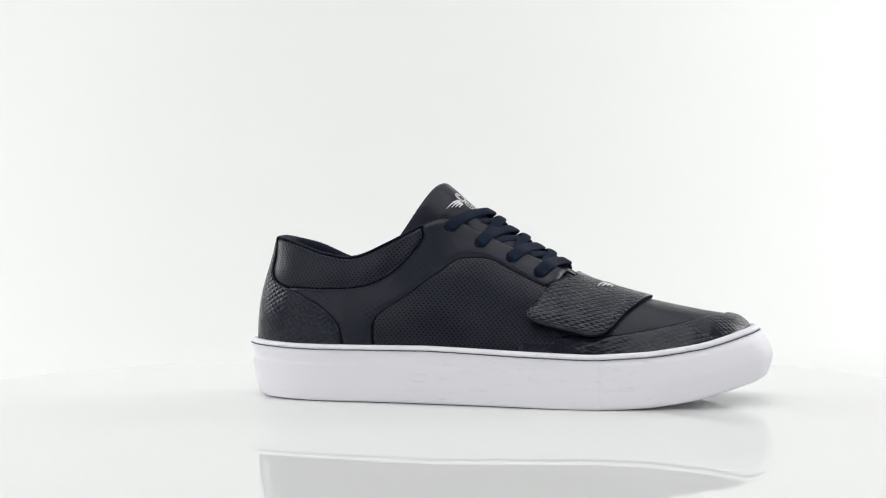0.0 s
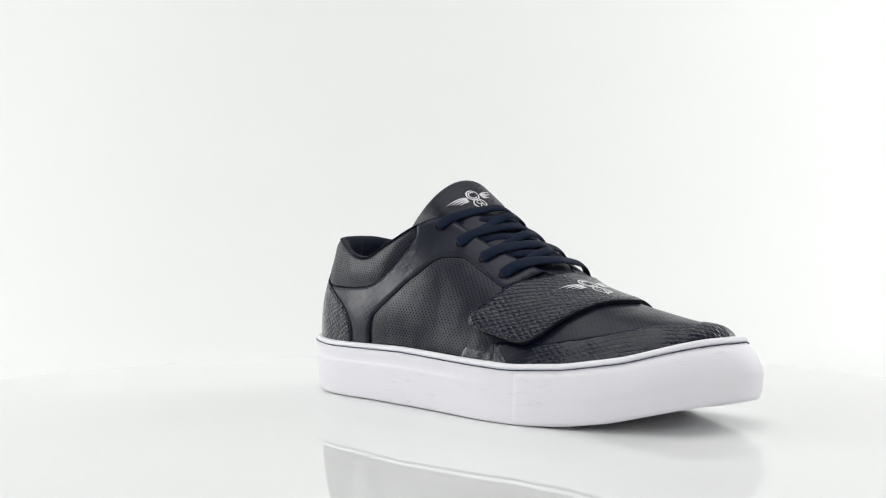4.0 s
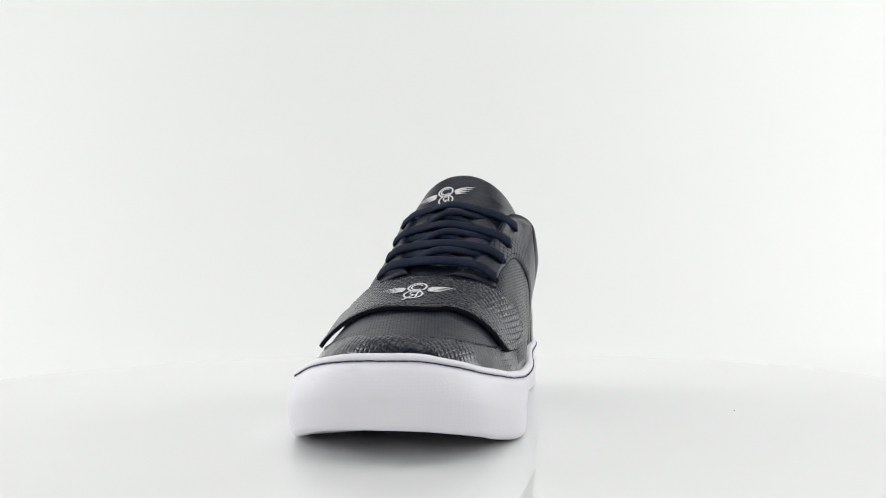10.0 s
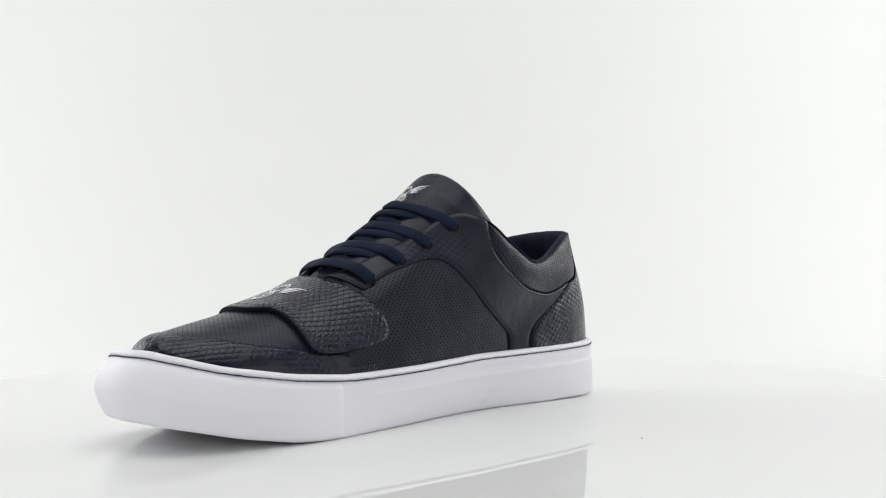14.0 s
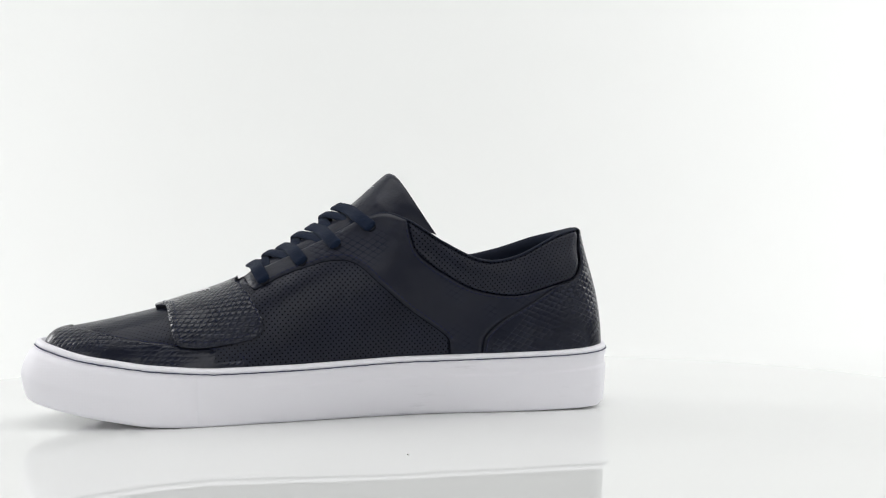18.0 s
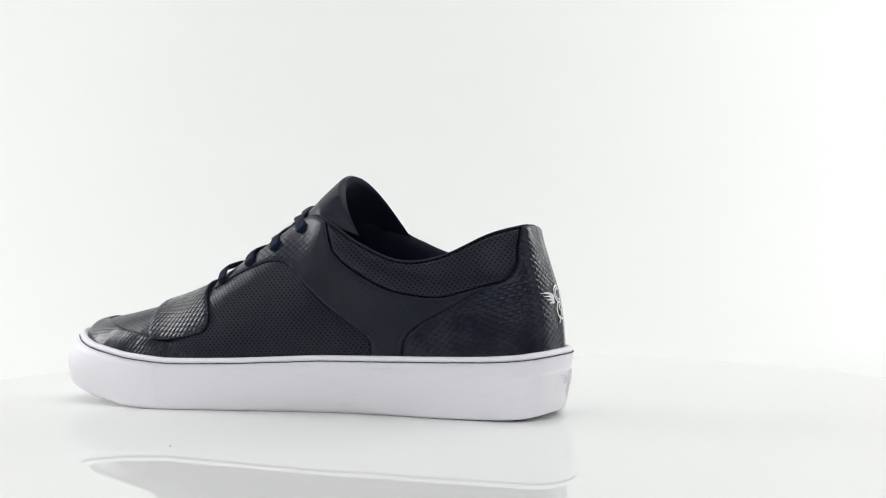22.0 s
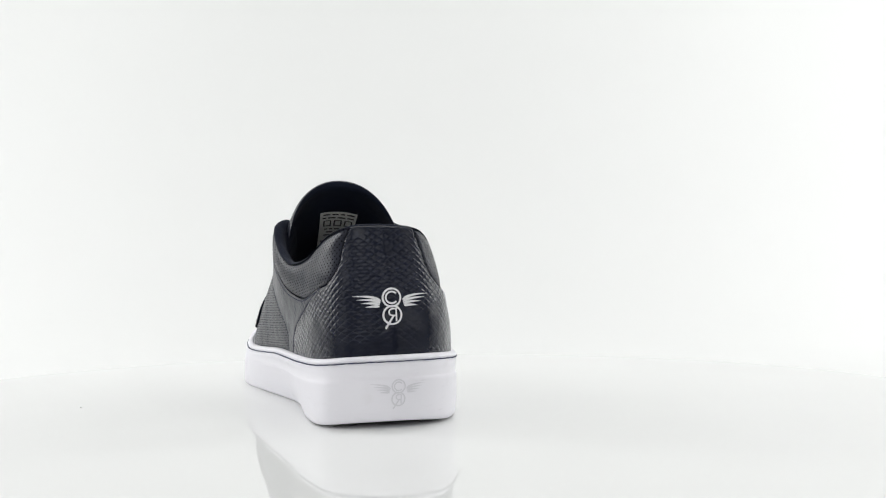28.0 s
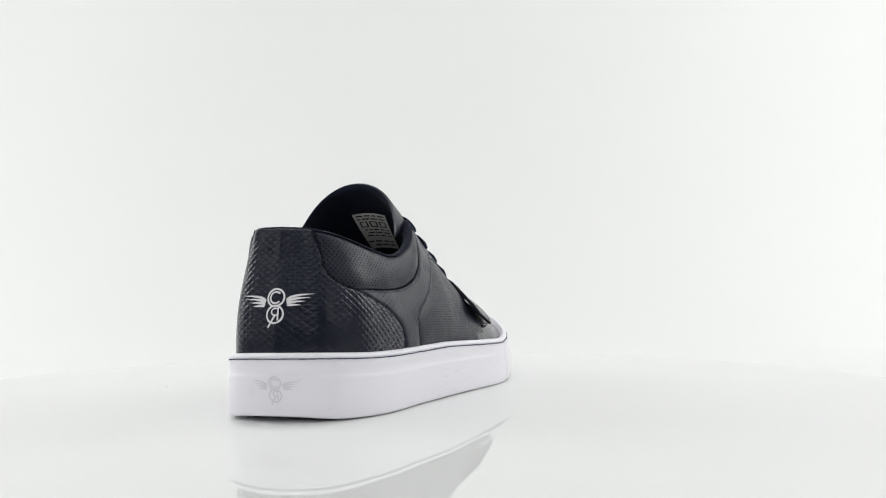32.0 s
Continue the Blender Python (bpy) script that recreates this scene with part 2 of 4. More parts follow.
panel_wall("wall_south", [(-1.6, -2.2, -0.03), (1.6, -2.2, -0.03), (1.6, -2.2, 2.2), (-1.6, -2.2, 2.2)], (0, -1, 0), M_DARK, "unseen grey wall added to close the set and tone its bounce light")

# ---- turntable ----
turntable = tagged(new("turntable"), "round glossy white acrylic turntable top under the sneaker", "turntable")


def disc(radius, top, thick, edge, n=160):
    rings = [(0.0, top), (radius * 0.5, top), (radius - edge, top), (radius - edge * 0.3, top - edge * 0.3), (radius, top - edge), (radius, top - thick), (0.0, top - thick)]
    verts, faces = [], []
    for r, z in rings:
        for i in range(n):
            a = 2 * math.pi * i / n
            verts.append((max(r, 1e-5) * math.cos(a), max(r, 1e-5) * math.sin(a), z))
    for j in range(len(rings) - 1):
        for i in range(n):
            a, b = j * n + i, j * n + (i + 1) % n
            faces.append((a, b, b + n, a + n))
    return verts, faces


link("plate", *disc(0.33, 0.0, 0.005, 0.0012), M_TABLE, turntable, smooth=False)
link("hub", *disc(0.10, -0.005, 0.025, 0.002, 64), M_WALL, turntable)
bm = bmesh.new()
bmesh.ops.create_icosphere(bm, subdivisions=1, radius=0.00045, matrix=Matrix.Translation((0.0268, 0.1804, 0.0003)))
me = bpy.data.meshes.new("dust_speck")
bm.to_mesh(me)
bm.free()
me.materials.append(M_SPECK)
speck = new("dust_speck", me)
speck.parent = turntable

# ---- the sneaker ----
sneaker = tagged(new("sneaker"), "dark navy leather low-top sneaker with white rubber cupsole and velcro strap", "shoe")
MIDLINE = 0.0295

# outer edge of the sole at its lip, from the heel's back round the lateral side to the toe, then back on the medial side
SOLE = [(-0.1083, 0.0280), (-0.1055, 0.0157), (-0.0983, 0.0037), (-0.0843, -0.0057), (-0.0565, -0.0148), (-0.0112, -0.0190), (0.0451, -0.0237), (0.1011, -0.0269),
        (0.1475, -0.0181), (0.1774, -0.0040), (0.1916, 0.0112), (0.1967, 0.0287), (0.1971, 0.0415), (0.1937, 0.0531), (0.1884, 0.0599), (0.1770, 0.0690),
        (0.1572, 0.0765), (0.1249, 0.0818), (0.0752, 0.0820), (0.0057, 0.0742), (-0.0526, 0.0703), (-0.0876, 0.0646), (-0.1007, 0.0557), (-0.1065, 0.0415)]
# at the same places: how far the lip rises, how far the wall draws in towards the ground, and how far its foot lifts
WALL = [(0.0007, 0.0035, 0.0018), (0.0008, 0.0037, 0.0018), (0.0008, 0.0031, 0.0015), (0.0004, 0.0008, 0.0008), (-0.0002, 0.0002, 0.0004), (-0.0001, 0.0014, 0.0004),
        (0.0004, 0.0006, 0.0004), (0.0003, -0.0022, 0.0002), (-0.0001, -0.0018, 0.0), (0.0, -0.0010, -0.0008), (0.0007, -0.0010, -0.0002), (0.0010, -0.0017, 0.0005),
        (0.0011, -0.0032, 0.0007), (0.0010, -0.0042, 0.0004), (0.0004, -0.0047, -0.0002), (0.0002, -0.0039, -0.0005), (0.0004, -0.0015, 0.0), (-0.0002, -0.0018, 0.0),
        (-0.0010, 0.0062, 0.0), (-0.0015, 0.0104, 0.0), (-0.0015, 0.0030, 0.0002), (-0.0012, -0.0015, 0.0009), (-0.0002, 0.0007, 0.0017), (0.0004, 0.0022, 0.0018)]
# and how far the wall swells out between lip and ground: the bumper round the toe
BELLY = [0, 0, 0, 0, 0, 0, 0, 0, 0.0012, 0.0036, 0.0053, 0.0052, 0.0047, 0.0040, 0.0040, 0.0032, 0.0018, 0.0004, 0, 0, 0, 0, 0, 0]


def welt(x):
    """Height of the sole's upper lip along the shoe."""
    return np.interp(x, [-0.11, -0.075, 0.016, 0.064, 0.11, 0.14, 0.168, 0.184, 0.196], [0.0352, 0.0342, 0.0336, 0.0312, 0.0296, 0.0314, 0.0355, 0.0398, 0.0425])


def tread(x):
    """Height of the sole's underside: the toe springs up."""
    return np.interp(x, [-0.11, -0.10, -0.085, 0.12, 0.14, 0.162, 0.179, 0.189, 0.196], [0.0016, 0.0004, 0.0, 0.0, 0.0010, 0.0045, 0.0092, 0.0112, 0.0120])


def closed_line(points, step):
    p = np.asarray(points + points[:3], float)
    dense = spline(p, np.linspace(1, len(points) + 1, 900))
    seg = np.r_[0, np.cumsum(np.linalg.norm(np.diff(dense[:, :2], axis=0), axis=1))]
    at = np.linspace(0, seg[-1], int(round(seg[-1] / step)) + 1)[:-1]
    return np.stack([np.interp(at, seg, dense[:, j]) for j in range(p.shape[1])], -1)


RIM = closed_line([a + b + (c,) for a, b, c in zip(SOLE, WALL, BELLY)], 0.0025)
OUTLINE, RISE, TUCK, LIFT, SWELL = RIM[:, :2], RIM[:, 2], RIM[:, 3], RIM[:, 4], RIM[:, 5]
tang = np.roll(OUTLINE, -1, 0) - np.roll(OUTLINE, 1, 0)
tang /= np.linalg.norm(tang, axis=1)[:, None]
INWARD = np.stack([-tang[:, 1], tang[:, 0]], -1)
if (INWARD[0] @ (np.array([0.05, 0.03]) - OUTLINE[0])) < 0:
    INWARD = -INWARD


def soft(values, n=4):
    for _ in range(n):
        values = (np.roll(values, 1) + 2 * values + np.roll(values, -1)) / 4
    return values


OUT_W = soft(welt(OUTLINE[:, 0]) + RISE)
OUT_T = np.maximum(soft(tread(OUTLINE[:, 0]) + LIFT), 0.0)
LEDGE = soft(np.clip((0.098 - OUTLINE[:, 0]) / 0.02, 0, 1) * np.interp(OUTLINE[:, 0], [-0.05, 0.09], [1.0, 0.55])) * 0.0008


def rim_rise(x, side):
    """How far the lip rises over welt() at x on one side of the shoe."""
    sel = (OUTLINE[:, 1] < MIDLINE) if side < 0 else (OUTLINE[:, 1] >= MIDLINE)
    order = np.argsort(OUTLINE[sel, 0])
    return np.interp(x, OUTLINE[sel, 0][order], RISE[sel][order])


def sole_ring(inset, z):
    p = OUTLINE + INWARD * (inset * np.ones(len(OUTLINE)))[:, None]
    return np.column_stack([p, z * np.ones(len(OUTLINE))])


GROOVE = 0.0043


def wall_ring(f, proud=0.0):
    """Ring on the sole's wall: f is 0 at the foot and 1 just below the stitched groove."""
    f = np.asarray(f, float) * np.ones(len(OUTLINE))
    wave = np.clip(np.sin(np.pi * np.clip(f, 0, 1)), 0, 1)
    swell = np.where(f < 0.5, 1.2 * f + 0.4 * wave, wave ** 0.8)
    inset = 0.0010 + 0.0012 * (1 - f) ** 6 + TUCK * (1 - f) ** 1.25 - SWELL * swell
    return sole_ring(inset - proud, OUT_T + (OUT_W - GROOVE - OUT_T) * f)


def loft(rings, close_first=True, close_last=False):
    m = len(rings[0])
    verts = np.vstack(rings)
    faces = [(j * m + i, j * m + (i + 1) % m, (j + 1) * m + (i + 1) % m, (j + 1) * m + i) for j in range(len(rings) - 1) for i in range(m)]
    if close_first:
        faces.append(tuple(range(m)))
    if close_last:
        faces.append(tuple((len(rings) - 1) * m + i for i in range(m)))
    return verts, faces


def lip_ring(inset, drop):
    return sole_ring(inset, OUT_W - drop)


def build_sole():
    rings = [sole_ring(0.0075 + TUCK, OUT_T + 0.0004), sole_ring(0.0034 + TUCK, OUT_T), sole_ring(0.0026 + TUCK, OUT_T + 0.0002)]
    rings += [wall_ring(f) for f in (0.03, 0.08, 0.16, 0.28, 0.42, 0.56, 0.68)]
    top = 0.74
    rings += [wall_ring(top - 0.02), wall_ring(top, -LEDGE * 0.5), wall_ring(top + 0.025, -LEDGE), wall_ring(0.88, -LEDGE * 0.7), wall_ring(0.985, 0.0)]
    rings += [lip_ring(0.0014, 0.0040), lip_ring(0.0015, 0.0036), lip_ring(0.0011, 0.0033), lip_ring(0.0013, 0.0023), lip_ring(0.0019, 0.0014), lip_ring(0.0028, 0.0010), lip_ring(0.0040, 0.0009), lip_ring(0.0047, 0.0014), lip_ring(0.0052, 0.0040)]
    verts, faces = loft(rings, True, True)
    return link("cupsole", verts, faces, M_SOLE, sneaker, "white rubber cupsole with stitched lip")


cupsole = build_sole()


def build_toe_bumper():
    """The finely ribbed front piece of the sole's wall, a hair proud of it from the ball to the toe."""
    ids = [i for i in range(len(OUTLINE)) if OUTLINE[i, 0] > 0.1110]
    start = next(j for j, i in enumerate(ids) if j and i != ids[j - 1] + 1) if ids[-1] - ids[0] + 1 != len(ids) else 0
    ids = ids[start:] + ids[:start]
    fs = [0.015, 0.03, 0.06] + list(np.linspace(0.10, 0.94, 22)) + [0.975, 0.985]
    verts, faces, m = [], [], len(ids)
    for j, f in enumerate(fs):
        proud = np.interp(j, [0, 2, len(fs) - 4, len(fs) - 1], [-0.0006, 0.0007, 0.0007, -0.0004])
        ring = wall_ring(f, proud)
        for e, i in enumerate(ids):
            sink = 0.0012 if e in (0, m - 1) else 0.0
            verts.append(ring[i] + np.array([*INWARD[i], 0.0]) * sink)
    for j in range(len(fs) - 1):
        for i in range(m - 1):
            faces.append((j * m + i, j * m + i + 1, (j + 1) * m + i + 1, (j + 1) * m + i))
    return link("toe_bumper", verts, faces, M_TOE, cupsole, "finely pebbled white rubber toe bumper")


build_toe_bumper()


def sole_stitches():
    """Navy thread lying in the groove of the sole's lip, each stitch a little slack."""
    groove = lip_ring(0.0013, 0.0038)
    line = resample(np.vstack([groove, groove[:1]]), 0.0046)
    rng = np.random.default_rng(5)
    verts, faces = [], []
    for i in range(len(line) - 1):
        a, b = line[i], line[i + 1]
        d = b - a
        out = np.array([d[1], -d[0], 0.0])
        out = out / np.linalg.norm(out)
        if out @ np.array([*(a[:2] - np.array([0.045, MIDLINE])), 0.0]) < 0:
            out = -out
        drop = np.array([0, 0, rng.normal(0, 0.00006)])
        half, thick = 0.00021 + rng.uniform(0, 0.00007), 0.00040
        k = len(verts)
        for g, puff in ((0.0, 0.0), (0.12, 0.8), (0.5, 1.0), (0.88, 0.8), (0.99, 0.0)):
            p = a + d * g + drop * puff + out * (0.0001 + 0.00024 * puff)
            for j in range(6):
                q = 2 * math.pi * j / 6
                verts.append(p + out * math.cos(q) * thick + np.array([0, 0, 1]) * math.sin(q) * half * (0.55 + 0.45 * puff))
        for r in range(4):
            for j in range(6):
                faces.append((k + r * 6 + j, k + r * 6 + (j + 1) % 6, k + r * 6 + 6 + (j + 1) % 6, k + r * 6 + 6 + j))
        faces += [tuple(range(k, k + 6)), tuple(range(k + 24, k + 30))]
    return tagged(link("sole_stitching", verts, faces, M_SOLE_THREAD, cupsole, "navy thread stitched round the lip"), kind="stuff")


sole_stitches()

# ---- shape of the upper: from the lip of the sole (foot) to the collar, throat or ridge (head), station by station ----
FOOT = {-1: [(-0.1026, 0.029), (-0.0948, 0.0092), (-0.074, -0.0042), (-0.045, -0.0110), (-0.015, -0.0137), (0.010, -0.0157), (0.030, -0.0173), (0.050, -0.0192),
             (0.075, -0.0208), (0.095, -0.0212), (0.115, -0.0202), (0.140, -0.0140), (0.165, -0.0035), (0.1810, 0.0122), (0.1886, 0.0275), (0.1908, 0.0405)],
        1: [(-0.1026, 0.029), (-0.0968, 0.0520), (-0.075, 0.0622), (-0.045, 0.0662), (-0.015, 0.0676), (0.010, 0.0700), (0.030, 0.0723), (0.050, 0.0746),
            (0.075, 0.0772), (0.095, 0.0780), (0.115, 0.0772), (0.140, 0.0745), (0.163, 0.0688), (0.1765, 0.0615), (0.1872, 0.0524), (0.1908, 0.0405)]}
HEAD = {-1: [(-0.0893, 0.0325, 0.0970), (-0.0862, 0.0170, 0.0958), (-0.073, 0.0074, 0.0926), (-0.050, -0.0018, 0.0853), (-0.030, -0.0046, 0.0828), (-0.009, -0.0055, 0.0905),
             (0.010, 0.0008, 0.1003), (0.026, 0.0100, 0.1035), (0.055, 0.0118, 0.0890), (0.084, 0.0190, 0.0755), (0.106, 0.0315, 0.0660), (0.135, 0.0318, 0.0573),
             (0.160, 0.0325, 0.0517), (0.1765, 0.0355, 0.0487), (0.1832, 0.0385, 0.0473), (0.1862, 0.0405, 0.0453)],
        1: [(-0.0893, 0.0325, 0.0970), (-0.0878, 0.0472, 0.0962), (-0.073, 0.0560, 0.0918), (-0.050, 0.0635, 0.0812), (-0.030, 0.0702, 0.0793), (-0.009, 0.0740, 0.0885),
            (0.010, 0.0732, 0.1003), (0.026, 0.0640, 0.1035), (0.055, 0.0582, 0.0890), (0.084, 0.0480, 0.0755), (0.106, 0.0315, 0.0660), (0.135, 0.0318, 0.0573),
            (0.160, 0.0325, 0.0517), (0.1765, 0.0355, 0.0487), (0.1832, 0.0385, 0.0473), (0.1862, 0.0405, 0.0453)]}
LEAN = np.array([(38,), (38,), (34,), (22,), (20,), (20,), (30,), (48,), (56,), (66,), (84,), (88,), (88,), (86,), (84,), (80,)], float)


def upper(side, k, w):
    """Point of the upper at station k (0 heel, 15 toe) and height w (0 sole, 1 head)."""
    k, w = np.broadcast_arrays(np.asarray(k, float), np.asarray(w, float))
    foot, head, lean = spline(FOOT[side], k), spline(HEAD[side], k), np.radians(spline(LEAN, k)[..., 0])
    b = np.concatenate([foot, (welt(foot[..., 0]) + rim_rise(foot[..., 0], side) - 0.0035)[..., None]], -1)
    out = b - head
    dz = -out[..., 2:3]
    out = out * np.array([1, 1, 0])
    if side > 0:
        belly, crown = np.interp(k, [0, 2, 5, 7, 8.5, 10], [-0.03, 0.08, 0.06, -0.05, -0.10, -0.10]), np.interp(k, [7, 9, 11.5, 13], [0.55, 0.68, 0.66, 0.58])
    else:
        belly, crown = np.interp(k, [0, 2, 5, 6, 7, 8, 9, 10, 11, 12, 14], [-0.03, 0.16, 0.05, -0.08, -0.28, -0.36, -0.32, -0.24, -0.26, -0.26, -0.14]), np.interp(k, [5, 6, 7, 8, 9, 10, 11], [0.56, 0.54, 0.46, 0.40, 0.42, 0.50, 0.55])
    p1 = b + np.array([0, 0, 1]) * dz * 0.50 + out * belly[..., None]
    p2 = head + out * (crown * np.sin(lean))[..., None] - np.array([0, 0, 1]) * dz * (0.45 * np.cos(lean))[..., None]
    w = w[..., None]
    return b * (1 - w) ** 3 + 3 * p1 * w * (1 - w) ** 2 + 3 * p2 * w ** 2 * (1 - w) + head * w ** 3


def chart(kind):
    """A map of the upper: L and M one side each, H both sides round the heel, V both sides over the vamp."""
    def at(u, v):
        u, v = np.asarray(u, float), np.asarray(v, float)
        if kind == "L":
            return upper(-1, u, np.clip(v, 0, 1))
        if kind == "M":
            return upper(1, u, np.clip(v, 0, 1))
        if kind == "H":
            return np.where((u < 0)[..., None], upper(-1, np.abs(u), np.clip(v, 0, 1)), upper(1, np.abs(u), np.clip(v, 0, 1)))
        return np.where((v <= 1)[..., None], upper(-1, u, np.clip(v, 0, 1)), upper(1, u, np.clip(2 - v, 0, 1)))
    return at


def normals(at, u, v):
    e = 0.02
    n = np.cross(at(u + e, v) - at(u - e, v), at(u, v + 0.4 * e) - at(u, v - 0.4 * e))
    n /= np.maximum(np.linalg.norm(n, axis=-1), 1e-12)[..., None]
    p = at(u, v)
    axis = np.stack([np.clip(p[..., 0], -0.055, 0.15), np.full(p.shape[:-1], MIDLINE + 0.002), np.full(p.shape[:-1], 0.040)], -1)
    flip = np.sum(n * (p - axis), -1) < 0
    n[flip] *= -1
    n[..., 1] *= np.clip((15 - np.abs(u)) / 0.5, 0, 1) * np.where(np.abs(u) > 10, np.clip(np.abs(1 - v) / 0.12, 0, 1), 1)
    n /= np.maximum(np.linalg.norm(n, axis=-1), 1e-12)[..., None]
    return n


KGRID, WGRID = np.meshgrid(np.linspace(0, 15, 361), np.linspace(0, 1, 121), indexing="ij")
TABLE = {s: upper(s, KGRID, WGRID) for s in (-1, 1)}


def find(side, pts):
    """Stations and heights of points given by (x, z) as seen from that side."""
    out = []
    for x, z in pts:
        t = TABLE[side]
        i = np.argmin((t[..., 0] - x) ** 2 + (t[..., 2] - z) ** 2)
        out.append((KGRID.ravel()[i], WGRID.ravel()[i]))
    return out


def edge(side, pts, n=24):
    return smooth_line(find(side, pts), n)


MK, MW = 0.017, 0.072


def flatten(kind, u0, u1, v0, v1, nu, nv, rounds=30):
    """Lays a stretch of the map out flat in metres with little strain, as leather is cut: turn each triangle freely, then join them again."""
    at = chart(kind)
    U, V = np.meshgrid(np.linspace(u0, u1, nu), np.linspace(v0, v1, nv), indexing="ij")
    P = at(U, V).reshape(-1, 3)
    idx = np.arange(nu * nv).reshape(nu, nv)
    a, b, c, d = idx[:-1, :-1].ravel(), idx[1:, :-1].ravel(), idx[1:, 1:].ravel(), idx[:-1, 1:].ravel()
    tri = np.vstack([np.column_stack([a, b, c]), np.column_stack([a, c, d])])
    e1, e2 = P[tri[:, 1]] - P[tri[:, 0]], P[tri[:, 2]] - P[tri[:, 0]]
    l1 = np.maximum(np.linalg.norm(e1, axis=1), 1e-7)
    x2 = np.sum(e1 * e2, 1) / l1
    y2 = np.maximum(np.linalg.norm(np.cross(e1, e2), axis=1) / l1, 1e-7)
    local = np.zeros((len(tri), 3, 2))
    local[:, 1, 0], local[:, 2, 0], local[:, 2, 1] = l1, x2, y2
    n = len(P)
    A = np.zeros((n, n))
    w = np.zeros((len(tri), 3))
    for j in range(3):
        i0, i1, i2 = j, (j + 1) % 3, (j + 2) % 3
        p, q = local[:, i0] - local[:, i2], local[:, i1] - local[:, i2]
        w[:, j] = np.clip(np.sum(p * q, 1) / np.maximum(np.abs(p[:, 0] * q[:, 1] - p[:, 1] * q[:, 0]), 1e-12), 0.05, 20)
        np.add.at(A, (tri[:, i0], tri[:, i0]), w[:, j])
        np.add.at(A, (tri[:, i1], tri[:, i1]), w[:, j])
        np.add.at(A, (tri[:, i0], tri[:, i1]), -w[:, j])
        np.add.at(A, (tri[:, i1], tri[:, i0]), -w[:, j])
    A += np.eye(n) * 1e-6
    inv = np.linalg.inv(A)
    G = P.reshape(nu, nv, 3)
    along = np.r_[0, np.cumsum(np.linalg.norm(np.diff(G[:, nv // 2], axis=0), axis=1))]
    up = np.concatenate([np.zeros((nu, 1)), np.cumsum(np.linalg.norm(np.diff(G, axis=1), axis=2), axis=1)], 1)
    up = up - up[:, nv // 2][:, None]
    X = np.stack([np.repeat(along[:, None], nv, 1), up], -1).reshape(-1, 2)
    for _ in range(rounds):
        S = np.zeros((len(tri), 2, 2))
        for j in range(3):
            i0, i1 = j, (j + 1) % 3
            S += w[:, j][:, None, None] * np.einsum("ti,tj->tij", X[tri[:, i1]] - X[tri[:, i0]], local[:, i1] - local[:, i0])
        ang = np.arctan2(S[:, 1, 0] - S[:, 0, 1], S[:, 0, 0] + S[:, 1, 1])
        ca, sa = np.cos(ang), np.sin(ang)
        rhs = np.zeros((n, 2))
        for j in range(3):
            i0, i1 = j, (j + 1) % 3
            e = local[:, i1] - local[:, i0]
            r = np.column_stack([ca * e[:, 0] - sa * e[:, 1], sa * e[:, 0] + ca * e[:, 1]]) * w[:, j][:, None]
            np.add.at(rhs, tri[:, i1], r)
            np.add.at(rhs, tri[:, i0], -r)
        X = inv @ rhs
    X = X.reshape(nu, nv, 2)
    step = X[-1, nv // 2] - X[0, nv // 2]
    t = math.atan2(step[1], step[0])
    X = X @ np.array([[math.cos(t), -math.sin(t)], [math.sin(t), math.cos(t)]])
    X = X - X[nu // 2, nv // 2]

    def look_up(u, v):
        fu = np.clip((np.asarray(u) - u0) / (u1 - u0), 0, 1) * (nu - 1)
        fv = np.clip((np.asarray(v) - v0) / (v1 - v0), 0, 1) * (nv - 1)
        i, j = np.minimum(fu.astype(int), nu - 2), np.minimum(fv.astype(int), nv - 2)
        p, q = (fu - i)[:, None], (fv - j)[:, None]
        return X[i, j] * (1 - p) * (1 - q) + X[i + 1, j] * p * (1 - q) + X[i, j + 1] * (1 - p) * q + X[i + 1, j + 1] * p * q
    return look_up


FLAT = {"L": flatten("L", 0, 11, 0, 1, 56, 14), "M": flatten("M", 0, 11, 0, 1, 56, 14), "H": flatten("H", -3.8, 3.8, 0, 1, 45, 16), "V": flatten("V", 7.5, 15, 0, 2, 34, 31)}


